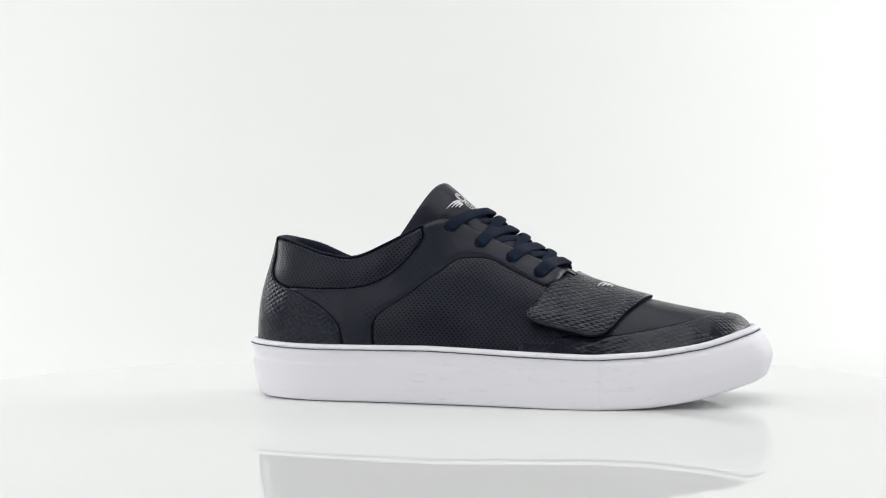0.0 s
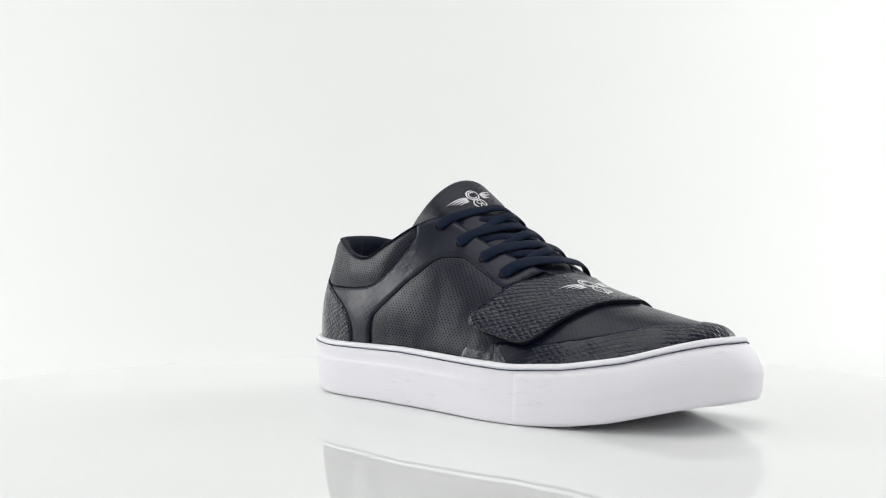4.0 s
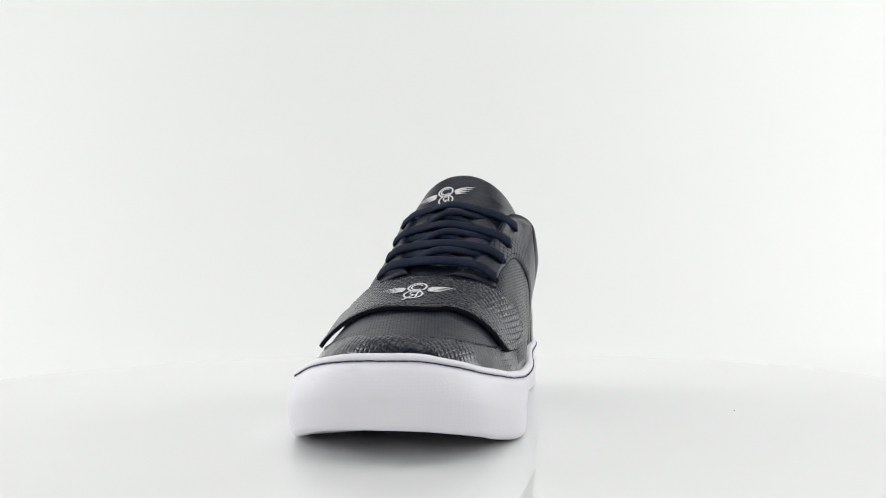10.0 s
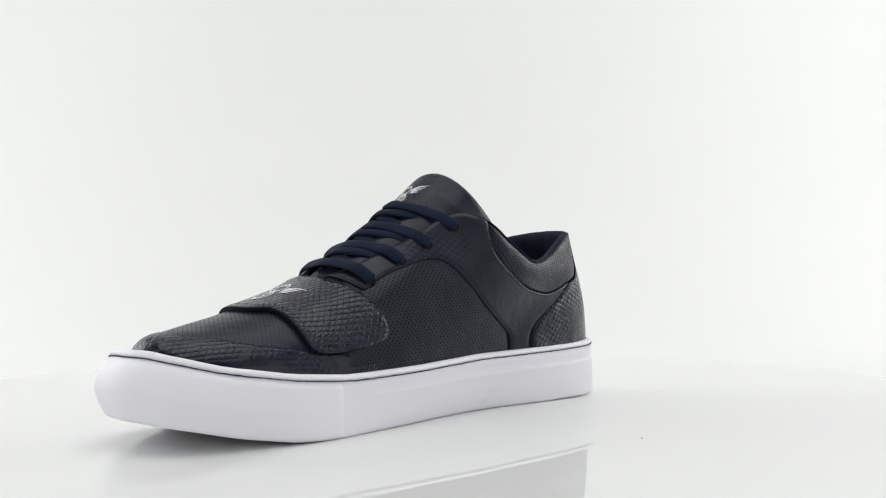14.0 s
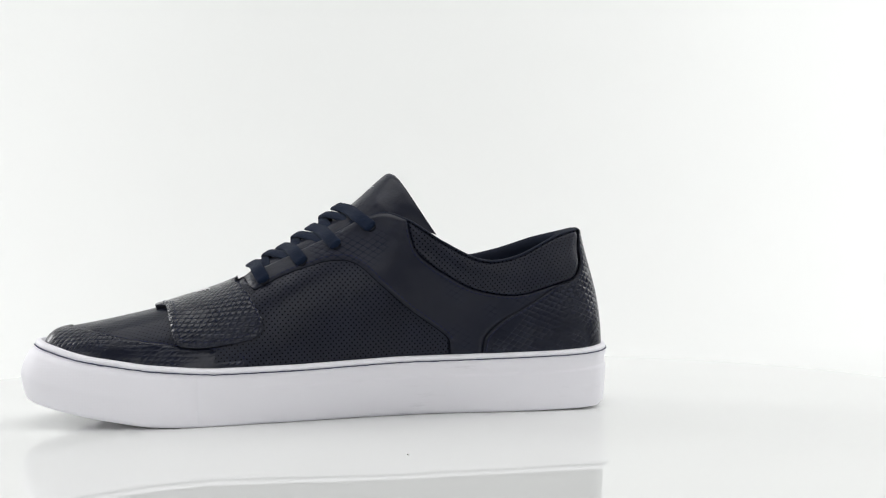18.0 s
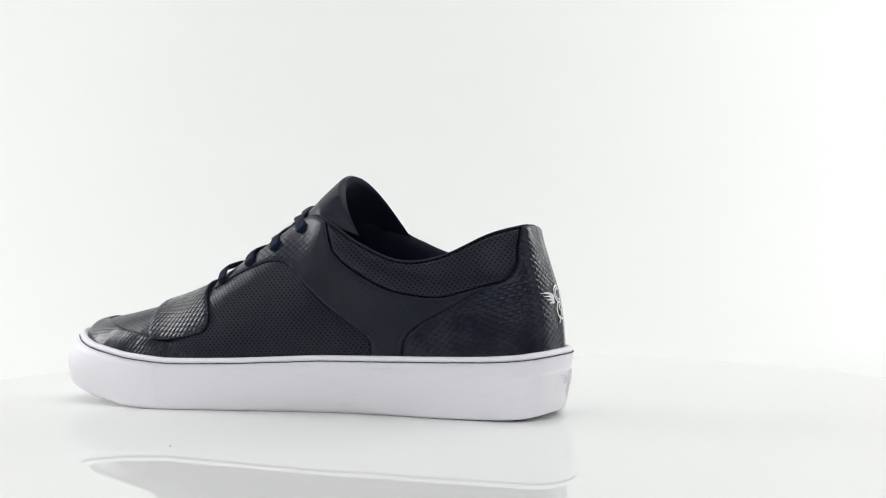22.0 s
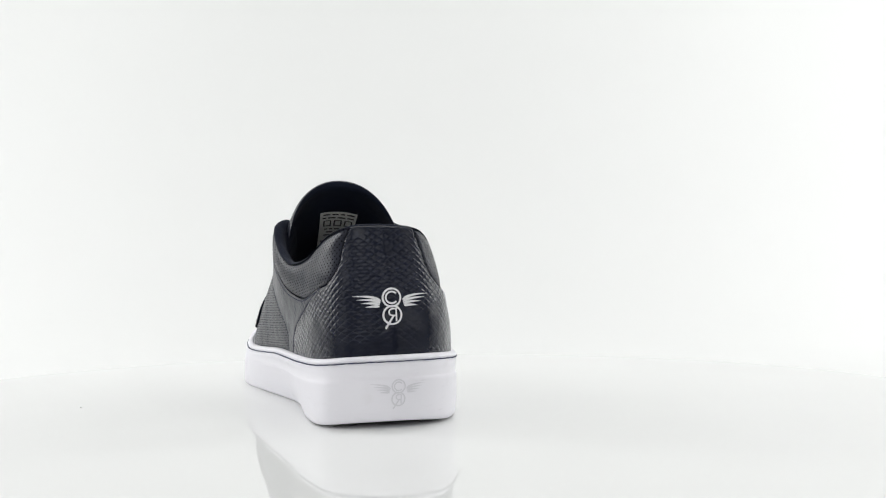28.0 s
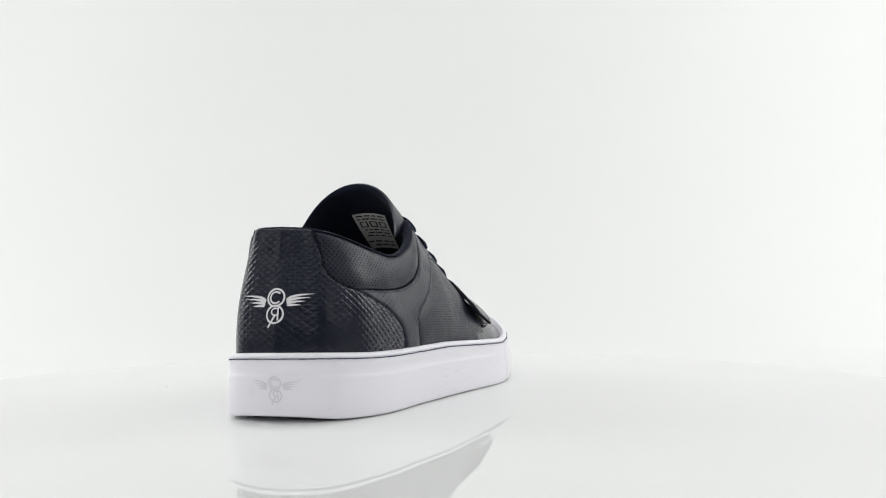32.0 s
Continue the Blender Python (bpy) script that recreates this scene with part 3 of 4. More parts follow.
def build_panel(name, kind, loop, off, material, label="", puff=0.0, under=0.0006, step=0.0016, parent=None, lift=None):
    """A leather piece cut along loop (in the map's coordinates), laid off metres above the base, with its own thickness and turned edge."""
    at = chart(kind)
    scale = np.array([MK, MW])
    loop = np.asarray(loop, float) * scale
    keep = [0]
    for i in range(1, len(loop)):
        if np.linalg.norm(loop[i] - loop[keep[-1]]) > 1e-5:
            keep.append(i)
    loop = loop[keep]
    if np.linalg.norm(loop[0] - loop[-1]) < 1e-4:
        loop = loop[:-1]
    loop = resample(np.vstack([loop, loop[:1]]), step)[:-1]
    lo, hi = loop.min(0), loop.max(0)
    gx, gy = np.meshgrid(np.arange(lo[0] + step / 2, hi[0], step), np.arange(lo[1] + step / 2, hi[1], step), indexing="ij")
    gx[:, ::2] += step * 0.25
    grid = np.stack([gx.ravel(), gy.ravel()], -1)
    a, b = loop, np.roll(loop, -1, 0)
    ab = b - a
    ins = np.zeros(len(grid), bool)
    dist = np.full(len(grid), 9.0)
    for p, q, d in zip(a, b, ab):
        cross = (p[1] > grid[:, 1]) != (q[1] > grid[:, 1])
        if cross.any():
            xs = p[0] + (grid[:, 1] - p[1]) / (d[1] if abs(d[1]) > 1e-15 else 1e-15) * d[0]
            ins ^= cross & (grid[:, 0] < xs)
        t = np.clip(((grid - p) @ d) / max(d @ d, 1e-18), 0, 1)
        dist = np.minimum(dist, np.linalg.norm(grid - p - t[:, None] * d, axis=1))
    ok = ins & (dist > 0.6 * step)
    pts = np.vstack([loop, grid[ok]])
    n = len(loop)
    res = delaunay_2d_cdt([Vector(p) for p in pts], [(i, (i + 1) % n) for i in range(n)], [list(range(n))], 1, 1e-7)
    vs = np.array([tuple(v) for v in res[0]])
    tris = [tuple(f) for f in res[2]]
    count = {}
    for f in tris:
        for i in range(len(f)):
            e = (f[i], f[(i + 1) % len(f)])
            count[tuple(sorted(e))] = count.get(tuple(sorted(e)), 0) + 1
    rim = [e for e, c in count.items() if c == 1]
    on_rim = np.zeros(len(vs), bool)
    for e in rim:
        on_rim[list(e)] = True
    on_rim[vs[:, 0] / MK > 14.97] = False
    far = np.full(len(vs), 9.0)
    for p, d in zip(a, ab):
        t = np.clip(((vs - p) @ d) / max(d @ d, 1e-18), 0, 1)
        far = np.minimum(far, np.linalg.norm(vs - p - t[:, None] * d, axis=1))
    u, v = vs[:, 0] / MK, vs[:, 1] / MW
    base, nor = at(u, v), normals(at, u, v)
    rise = np.where(on_rim, off - (0.2 if lift is not None else 0.4) * min(off + under, 0.0012), off) + puff * (1 - np.exp(-far / 0.005)) * (far > 0)
    if lift is not None:
        rise = rise + lift(u, v)
    top = base + nor * rise[:, None]
    low_rise = rise - (off + under) if lift is not None else np.full(len(vs), -under)
    verts = list(top)
    faces = list(tris)
    idx = {}
    for e in rim:
        for i in e:
            if i not in idx:
                idx[i] = len(verts)
                verts.append(base[i] + nor[i] * low_rise[i])
    for i, j in rim:
        faces.append((i, j, idx[j], idx[i]))
    if lift is not None:
        m = len(verts)
        verts += list(base + nor * low_rise[:, None])
        faces += [tuple(m + i for i in reversed(f)) for f in tris]
    flat = FLAT[kind](u, v)
    uv = np.zeros((len(verts), 2))
    uv[:len(vs)] = flat
    for i, j in idx.items():
        uv[j] = flat[i]
    if lift is not None:
        uv[-len(vs):] = flat
    ob = link(name, verts, faces, material, parent or sneaker, label, uv)
    ob.data.materials.append(M_EDGE)
    ob.data.polygons.foreach_set("material_index", [0] * len(tris) + [1] * (len(faces) - len(tris)))
    ob.data.polygons.foreach_set("use_smooth", [True] * len(tris) + [False] * len(rim) + [True] * (len(faces) - len(tris) - len(rim)))
    return ob


def stitches(name, kind, line, off, parent, pitch=0.0026, size=0.00024, material=None, lift=None):
    """A row of short thread stitches along a line of the map."""
    at = chart(kind)
    line = np.asarray(line, float)
    dense = resample(line * np.array([MK, MW]), 0.0004) / np.array([MK, MW])
    nrm = normals(at, dense[:, 0], dense[:, 1])
    rise = off + (lift(dense[:, 0], dense[:, 1]) if lift else np.zeros(len(dense)))
    p = at(dense[:, 0], dense[:, 1]) + nrm * rise[:, None]
    seg = np.r_[0, np.cumsum(np.linalg.norm(np.diff(p, axis=0), axis=1))]
    verts, faces = [], []
    for s in np.arange(0, seg[-1] - pitch, pitch):
        ends = [np.array([np.interp(q, seg, p[:, j]) for j in range(3)]) for q in (s, s + pitch * 0.72)]
        nn = np.array([np.interp(s, seg, nrm[:, j]) for j in range(3)])
        d = ends[1] - ends[0]
        side = np.cross(d, nn)
        side = side / max(np.linalg.norm(side), 1e-9) * size
        k = len(verts)
        for e, lift in ((ends[0], -0.4), (ends[0] + d * 0.25, 0.7), (ends[0] + d * 0.75, 0.7), (ends[1], -0.4)):
            verts += [e - side + nn * size * lift, e + nn * size * (lift + 0.7), e + side + nn * size * lift]
        for j in range(3):
            for i in range(2):
                faces.append((k + 3 * j + i, k + 3 * j + i + 1, k + 3 * j + i + 4, k + 3 * j + i + 3))
    return tagged(link(name, verts, faces, material or M_THREAD, parent), kind="stuff")


def shade_cord(name, kind, line, off, radius, parent, material=None):
    """A thin round cord along a line of the map, a dark stand-in for the shade at a seam."""
    at = chart(kind)
    scale = np.array([MK, MW])
    q = resample(np.asarray(line, float) * scale, 0.0012) / scale
    n = normals(at, q[:, 0], q[:, 1])
    p = at(q[:, 0], q[:, 1]) + n * off
    d = np.gradient(p, axis=0)
    d /= np.maximum(np.linalg.norm(d, axis=1), 1e-9)[:, None]
    b = np.cross(d, n)
    b /= np.maximum(np.linalg.norm(b, axis=1), 1e-9)[:, None]
    verts, faces, m = [], [], 8
    for i in range(len(p)):
        for j in range(m):
            a = 2 * math.pi * j / m
            verts.append(p[i] + (b[i] * math.cos(a) + n[i] * math.sin(a)) * radius)
    for i in range(len(p) - 1):
        for j in range(m):
            faces.append((i * m + j, i * m + (j + 1) % m, (i + 1) * m + (j + 1) % m, (i + 1) * m + j))
    faces += [tuple(range(m)), tuple((len(p) - 1) * m + j for j in range(m))]
    return link(name, verts, faces, material or M_EDGE, parent)


def inset_line(line, du, dv):
    return np.asarray(line, float) + np.array([du, dv])


# cut lines of the pattern, as (x, z) seen from each side
CUT = {
    -1: dict(collar=[(0.0100, 0.1000), (0.0107, 0.0930), (0.0031, 0.0809), (-0.0105, 0.0700), (-0.0312, 0.0645), (-0.0521, 0.0641), (-0.0730, 0.0650)],
             tab=[(-0.0730, 0.0650), (-0.0800, 0.0674), (-0.0848, 0.0715), (-0.0862, 0.0774), (-0.0856, 0.0850)],
             counter=[(-0.0730, 0.0650), (-0.0628, 0.0608), (-0.0487, 0.0535), (-0.0383, 0.0438), (-0.0343, 0.0310)],
             arch=[(-0.0167, 0.0305), (-0.0169, 0.0430), (-0.0107, 0.0519), (0.0097, 0.0650), (0.0264, 0.0774), (0.0396, 0.0817), (0.0493, 0.0803), (0.0621, 0.0738), (0.0800, 0.0645)],
             stay=[(0.0800, 0.0645), (0.0860, 0.0670), (0.0905, 0.0735)],
             fox=[(0.0690, 0.0285), (0.0728, 0.0372), (0.0950, 0.0385), (0.1180, 0.0382), (0.1330, 0.0405), (0.1537, 0.0440), (0.1712, 0.0478)]),
    1: dict(collar=[(0.0100, 0.1000), (0.0088, 0.0920), (0.0048, 0.0833), (-0.0114, 0.0714), (-0.0323, 0.0628), (-0.0506, 0.0608), (-0.0745, 0.0664)],
            tab=[(-0.0745, 0.0664), (-0.0812, 0.0688), (-0.0862, 0.0742), (-0.0875, 0.0800), (-0.0872, 0.0860)],
            counter=[(-0.0745, 0.0664), (-0.0628, 0.0603), (-0.0443, 0.0503), (-0.0325, 0.0417), (-0.0296, 0.0300)],
            arch=[(-0.0125, 0.0305), (-0.0111, 0.0407), (0.0036, 0.0512), (0.0182, 0.0631), (0.0355, 0.0783), (0.0441, 0.0804), (0.0556, 0.0785), (0.0727, 0.0724), (0.0868, 0.0655)],
            stay=[(0.0868, 0.0655), (0.0890, 0.0680), (0.0920, 0.0735)],
            fox=[(0.0900, 0.0285), (0.0926, 0.0350), (0.1050, 0.0375), (0.1180, 0.0385), (0.1330, 0.0405), (0.1537, 0.0435), (0.1712, 0.0470)]),
}
LINE = {s: {key: edge(s, pts) for key, pts in CUT[s].items()} for s in (-1, 1)}
for s in (-1, 1):
    LINE[s]["tab"] = smooth_line([tuple(LINE[s]["collar"][-1])] + find(s, CUT[s]["tab"][1:]) + [(1.02, 1.0)], 40)
COLLAR_TIP = {s: LINE[s]["collar"][0][0] for s in (-1, 1)}
TAB_TOP = {s: LINE[s]["tab"][-1][0] for s in (-1, 1)}


def top_run(k0, k1, n=30, w=1.0):
    return np.column_stack([np.linspace(k0, k1, n), np.full(n, w)])


def low_run(k0, k1, n=30):
    return np.column_stack([np.linspace(k0, k1, n), np.zeros(n)])


def build_underlay():
    """Thin backing that joins the pieces under their edges."""
    for s in (-1, 1):
        ks, ws = np.linspace(0, 15, 121), np.linspace(0, 1, 31)
        K, W = np.meshgrid(ks, ws, indexing="ij")
        at = chart("L" if s < 0 else "M")
        p = at(K, W) - normals(at, K, W) * 0.0012
        m = len(ws)
        faces = [(i * m + j, i * m + j + 1, (i + 1) * m + j + 1, (i + 1) * m + j) for i in range(len(ks) - 1) for j in range(m - 1)]
        link("backing", p.reshape(-1, 3), faces, M_EDGE, sneaker)


build_underlay()


def build_upper():
    for s, kind, word in ((-1, "L", "lateral"), (1, "M", "medial")):
        L = LINE[s]
        # perforated side panel, lowest layer
        a0 = L["arch"][0]
        loop = np.vstack([inset_line(L["arch"], 0, 0.03)[::-1], low_run(a0[0] - 0.3, L["fox"][0][0] + 1.2), [[L["stay"][-1][0] + 0.4, 0.55]]])
        side_panel = build_panel("side_panel", kind, loop, 0.0, M_PERF, "perforated navy leather side panel", puff=0.0015)
        # smooth quarter with the eyestay
        loop = np.vstack([L["counter"][::-1], L["collar"][::-1], top_run(COLLAR_TIP[s], 9.3, 40)[1:], [[9.5, 0.97]], L["stay"][::-1], L["arch"][::-1], low_run(L["arch"][0][0], L["counter"][-1][0], 8)])
        quarter = build_panel("quarter", kind, loop, 0.0014, M_QUARTER, "smooth navy leather quarter with eyelet stay")
        stitches("quarter_stitching", kind, inset_line(L["arch"][2:], -0.02, 0.035), 0.0014, quarter)
        # padded collar
        loop = np.vstack([L["collar"], L["tab"][1:], top_run(TAB_TOP[s], COLLAR_TIP[s], 40)])
        collar = build_panel("collar", kind, loop, 0.0006, M_PERF, "padded perforated navy leather collar", puff=0.0020)
        stitches("collar_stitching", kind, inset_line(L["collar"][1:], 0.0, -0.03), 0.0014, quarter)
    # heel counter with tab, both sides in one piece
    lat, med = LINE[-1], LINE[1]
    neg = np.array([-1.0, 1.0])
    left = np.vstack([lat["counter"][::-1], lat["tab"][1:]]) * neg
    right = np.vstack([med["tab"][::-1], med["counter"][1:]])
    loop = np.vstack([left, top_run(-TAB_TOP[-1], TAB_TOP[1], 30), right, low_run(med["counter"][-1][0], -lat["counter"][-1][0], 40)])
    counter = build_panel("heel_counter", "H", loop, 0.0017, M_SCALE, "embossed braided navy leather heel counter", step=0.0014)
    stitches("heel_stitching", "L", inset_line(lat["counter"], -0.05, -0.02), 0.0019, counter)
    stitches("heel_stitching", "M", inset_line(med["counter"], -0.05, -0.02), 0.0019, counter)
    for s, kind in ((-1, "L"), (1, "M")):
        L = LINE[s]
        # dark cords added where the seams only cast thin shadow lines
        shade_cord("heel_shade_cord", kind, L["counter"][::-1][1:], 0.0010, 0.00035, counter)
        shade_cord("heel_shade_cord", kind, L["tab"], 0.0012, 0.00038, counter)
        shade_cord("panel_shade_cord", kind, L["arch"], 0.0003, 0.0004, sneaker)
    # perforated vamp
    loop = np.vstack([np.column_stack([np.linspace(8.6, 15, 50), np.full(50, 0.02)]), np.column_stack([np.full(40, 15.0), np.linspace(0.02, 1.98, 40)]),
                      np.column_stack([np.linspace(15, 8.6, 50), np.full(50, 1.98)]), [[8.6, 1.32], [9.22, 1.10], [9.25, 1.02], [9.25, 0.98], [9.22, 0.90], [8.6, 0.68]]])
    vamp = build_panel("vamp", "V", loop, 0.0002, M_VAMP, "finely perforated navy leather vamp")
    # mudguard round the toe
    toe_k = 13.15
    fl, fm = lat["fox"], med["fox"] * np.array([1, -1.0]) + np.array([0, 2.0])
    bridge = smooth_line([tuple(fl[-1]), (13.0, 0.74), (toe_k, 1.0), (13.0, 1.26), tuple(fm[-1])], 40)
    loop = np.vstack([fl, bridge[1:-1], fm[::-1], np.column_stack([np.linspace(fm[0][0], 15, 50), np.full(50, 2.0)]), np.column_stack([np.full(30, 15.0), np.linspace(1.98, 0.02, 30)]),
                      np.column_stack([np.linspace(15, fl[0][0], 50), np.zeros(50)])])
    guard = build_panel("mudguard", "V", loop, 0.0010, M_GUARD, "embossed navy leather toe guard", step=0.0014)
    for run in (fl[2:-2], fm[2:-2]):
        stitches("mudguard_stitching", "V", run + np.array([0.05, 0.0]), 0.0010, guard)
    return counter, vamp, guard


heel_counter, vamp, mudguard = build_upper()


def build_lining():
    """Soft inner side of the collar, turned over its edge, and the footbed."""
    rows = [(1.0, 0.0008, 0.0), (1.0, 0.0004, 0.0006), (1.0, -0.0008, 0.0011), (1.0, -0.0024, 0.0006), (0.985, -0.0046, 0.0), (0.94, -0.0056, 0.0), (0.80, -0.0060, 0), (0.6, -0.0058, 0), (0.35, -0.0055, 0), (0.1, -0.005, 0)]
    ks = np.concatenate([np.linspace(-9.0, 0, 110)[:-1], np.linspace(0, 9.0, 110)])
    at = chart("H")
    verts, faces = [], []
    for w, off, up in rows:
        v = np.full(len(ks), w)
        verts.append(at(ks, v) + normals(at, ks, v) * off + np.array([0, 0, up]))
    m = len(ks)
    verts = np.vstack(verts)
    for j in range(len(rows) - 1):
        for i in range(m - 1):
            faces.append((j * m + i, j * m + i + 1, (j + 1) * m + i + 1, (j + 1) * m + i))
    link("lining", verts, faces, M_LINING, sneaker, "dark navy textile collar lining")
    ring = sole_ring(0.012, np.full(len(OUTLINE), 0.034))
    low = sole_ring(0.012, np.full(len(OUTLINE), 0.030))
    v, f = loft([low, ring], True, True)
    link("footbed", v, f, M_LINING, sneaker, "dark navy footbed inside the shoe")


build_lining()

# ---- tongue ----
TONGUE_Y = 0.0362
SPINE = [(0.100, 0.0630), (0.084, 0.0755), (0.064, 0.0880), (0.046, 0.0990), (0.0310, 0.1105), (0.0205, 0.1200), (0.0125, 0.1268)]


def tongue_point(u, v, off=0.0):
    """u across (-1 to 1), v from the throat (0) to the top (1)."""
    u, v = np.broadcast_arrays(np.asarray(u, float), np.asarray(v, float))
    k = v * (len(SPINE) - 1)
    c = spline(SPINE, k)
    d = spline(SPINE, np.minimum(k + 0.05, len(SPINE) - 1)) - spline(SPINE, np.maximum(k - 0.05, 0))
    d /= np.linalg.norm(d, axis=-1)[..., None]
    nx, nz = d[..., 1], -d[..., 0]
    half = np.interp(v, [0, 0.4, 0.75, 1.0], [0.021, 0.0250, 0.0305, 0.0315])
    drop = np.interp(v, [0, 0.45, 0.75, 1.0], [0.0130, 0.0130, 0.0200, 0.0340]) * np.abs(u) ** 2.0
    slump = np.interp(v, [0, 0.7, 1.0], [0.0, 0.0, 0.006]) * np.abs(u) ** 3
    flare = np.interp(v, [0, 0.6, 1.0], [0.0, 0.0, 0.0070]) * np.abs(u) ** 4
    y = TONGUE_Y + half * np.sin(u * 1.25) / math.sin(1.25)
    back, down = np.interp(v, [0, 0.6, 1.0], [0.58, 0.54, 0.48]), np.interp(v, [0, 0.6, 1.0], [0.81, 0.84, 0.88])
    x = c[..., 0] - back * drop + nx * off - d[..., 0] * slump - flare
    z = c[..., 1] - down * drop + nz * off - d[..., 1] * slump
    return np.stack([x, y, z], -1)


def build_tongue():
    us, vs = np.linspace(-1, 1, 41), np.linspace(0, 1, 61)
    U, V = np.meshgrid(us, vs, indexing="ij")
    rim = np.minimum(1, np.minimum((1 - np.abs(U)) / 0.14, (1 - V) / 0.06))
    puff = 0.0025 * np.sqrt(np.clip(1 - (1 - rim) ** 2, 0, 1))
    outer, inner = tongue_point(U, V, puff), tongue_point(U, V, -puff * 1.2)
    n, m = U.shape
    quad = [(i * m + j, i * m + j + 1, (i + 1) * m + j + 1, (i + 1) * m + j) for i in range(n - 1) for j in range(m - 1)]
    uv = np.column_stack([V.ravel() * 0.105, U.ravel() * 0.032])
    tongue = link("tongue", outer.reshape(-1, 3), quad, M_TONGUE, sneaker, "padded navy leather tongue, partly embossed", uv)
    link("tongue_lining", inner.reshape(-1, 3), quad, M_LINING, tongue, "dark navy textile back of the tongue", uv)
    return tongue


tongue = build_tongue()


# ---- strap over the vamp ----
def build_strap():
    lat = [(9.16, 0.79), (8.84, 0.66), (8.59, 0.50), (8.36, 0.37), (8.17, 0.285), (8.20, 0.215), (8.55, 0.19), (9.20, 0.175), (9.68, 0.165), (10.00, 0.190), (10.24, 0.275), (10.48, 0.44), (10.75, 0.64)]
    med = find(1, [(0.1300, 0.0560), (0.1275, 0.0460), (0.1240, 0.0392), (0.1150, 0.0372), (0.0900, 0.0412), (0.0832, 0.0442), (0.0822, 0.0500), (0.0868, 0.0585), (0.0930, 0.0670)])
    med = [(k, 2 - w) for k, w in med]
    loop = smooth_line(lat + [(10.95, 0.85), (11.06, 1.0), (10.98, 1.15)] + med + [(9.40, 1.14), (9.46, 1.0), (9.40, 0.88)] + [lat[0]], 220)

    def lift(u, v):
        rear = np.interp(v, [0.2, 0.28, 0.37, 0.5, 0.65, 0.9], [0.0050, 0.0042, 0.0022, 0.0010, 0.0006, 0.0])
        front = np.interp(v, [0.2, 0.5, 0.9], [0.0018, 0.0006, 0.0])
        f = np.clip((u - 8.3) / 1.7, 0, 1)
        return rear * (1 - f) + front * f + 0.0005 * np.clip((v - 1.1) / 0.3, 0, 1)

    strap = build_panel("strap", "V", loop, 0.0025, M_STRAP, "embossed navy leather strap", under=-0.0007, step=0.0014, lift=lift)
    c = loop.mean(0)
    stitches("strap_stitching", "V", c + (loop - c) * np.array([0.90, 0.955]), 0.0024, strap, size=0.0002, lift=lift)
    return strap


strap = build_strap()


# ---- laces ----
EYELET_AT = {-1: [(6.80, 0.925), (7.45, 0.835), (8.05, 0.817), (8.57, 0.740)], 1: [(6.92, 0.898), (7.50, 0.827), (8.05, 0.800), (8.70, 0.738)]}
EYELETS, EYELET_UP = {}, {}
for s, kind in ((-1, "L"), (1, "M")):
    at = chart(kind)
    ku, kw = np.array(EYELET_AT[s]).T
    EYELET_UP[s] = normals(at, ku, kw)
    EYELETS[s] = at(ku, kw) + EYELET_UP[s] * 0.0015


def ribbon(name, path, half, thick, parent, label=""):
    """A flat, round-edged lace along a smooth path; it lies flat against the tongue."""
    p = smooth_line(path, 48)
    d = np.gradient(p, axis=0)
    d /= np.linalg.norm(d, axis=1)[:, None]
    face = np.array([0.50, 0.0, 0.86])
    spread = (p[:, 1] - TONGUE_Y) / 0.035
    faceN = face[None, :] + np.column_stack([np.zeros(len(p)), spread * 0.8, -0.2 * np.abs(spread)])
    run = d.copy()
    run[:9], run[-9:] = d[9], d[-10]
    b = np.cross(run, faceN)
    b /= np.linalg.norm(b, axis=1)[:, None]
    nn = np.cross(b, d)
    m = 12
    verts, faces = [], []
    for i in range(len(p)):
        e = min(1.0, (0.62 + 3 * min(i, len(p) - 1 - i) / len(p)))
        for j in range(m):
            a = 2 * math.pi * j / m
            ca, sa = math.cos(a), math.sin(a)
            verts.append(p[i] + b[i] * half * e * math.copysign(abs(ca) ** 0.7, ca) + nn[i] * thick * math.copysign(abs(sa) ** 0.8, sa))
    for i in range(len(p) - 1):
        for j in range(m):
            faces.append((i * m + j, i * m + (j + 1) % m, (i + 1) * m + (j + 1) % m, (i + 1) * m + j))
    faces += [tuple(range(m)), tuple((len(p) - 1) * m + j for j in range(m))]
    return link(name, verts, faces, M_LACE, parent, label)


LACE_MID = [(0.0430, 0.0350, 0.1098), (0.0570, 0.0350, 0.0990), (0.0725, 0.0350, 0.0886), (0.0880, 0.0345, 0.0797)]


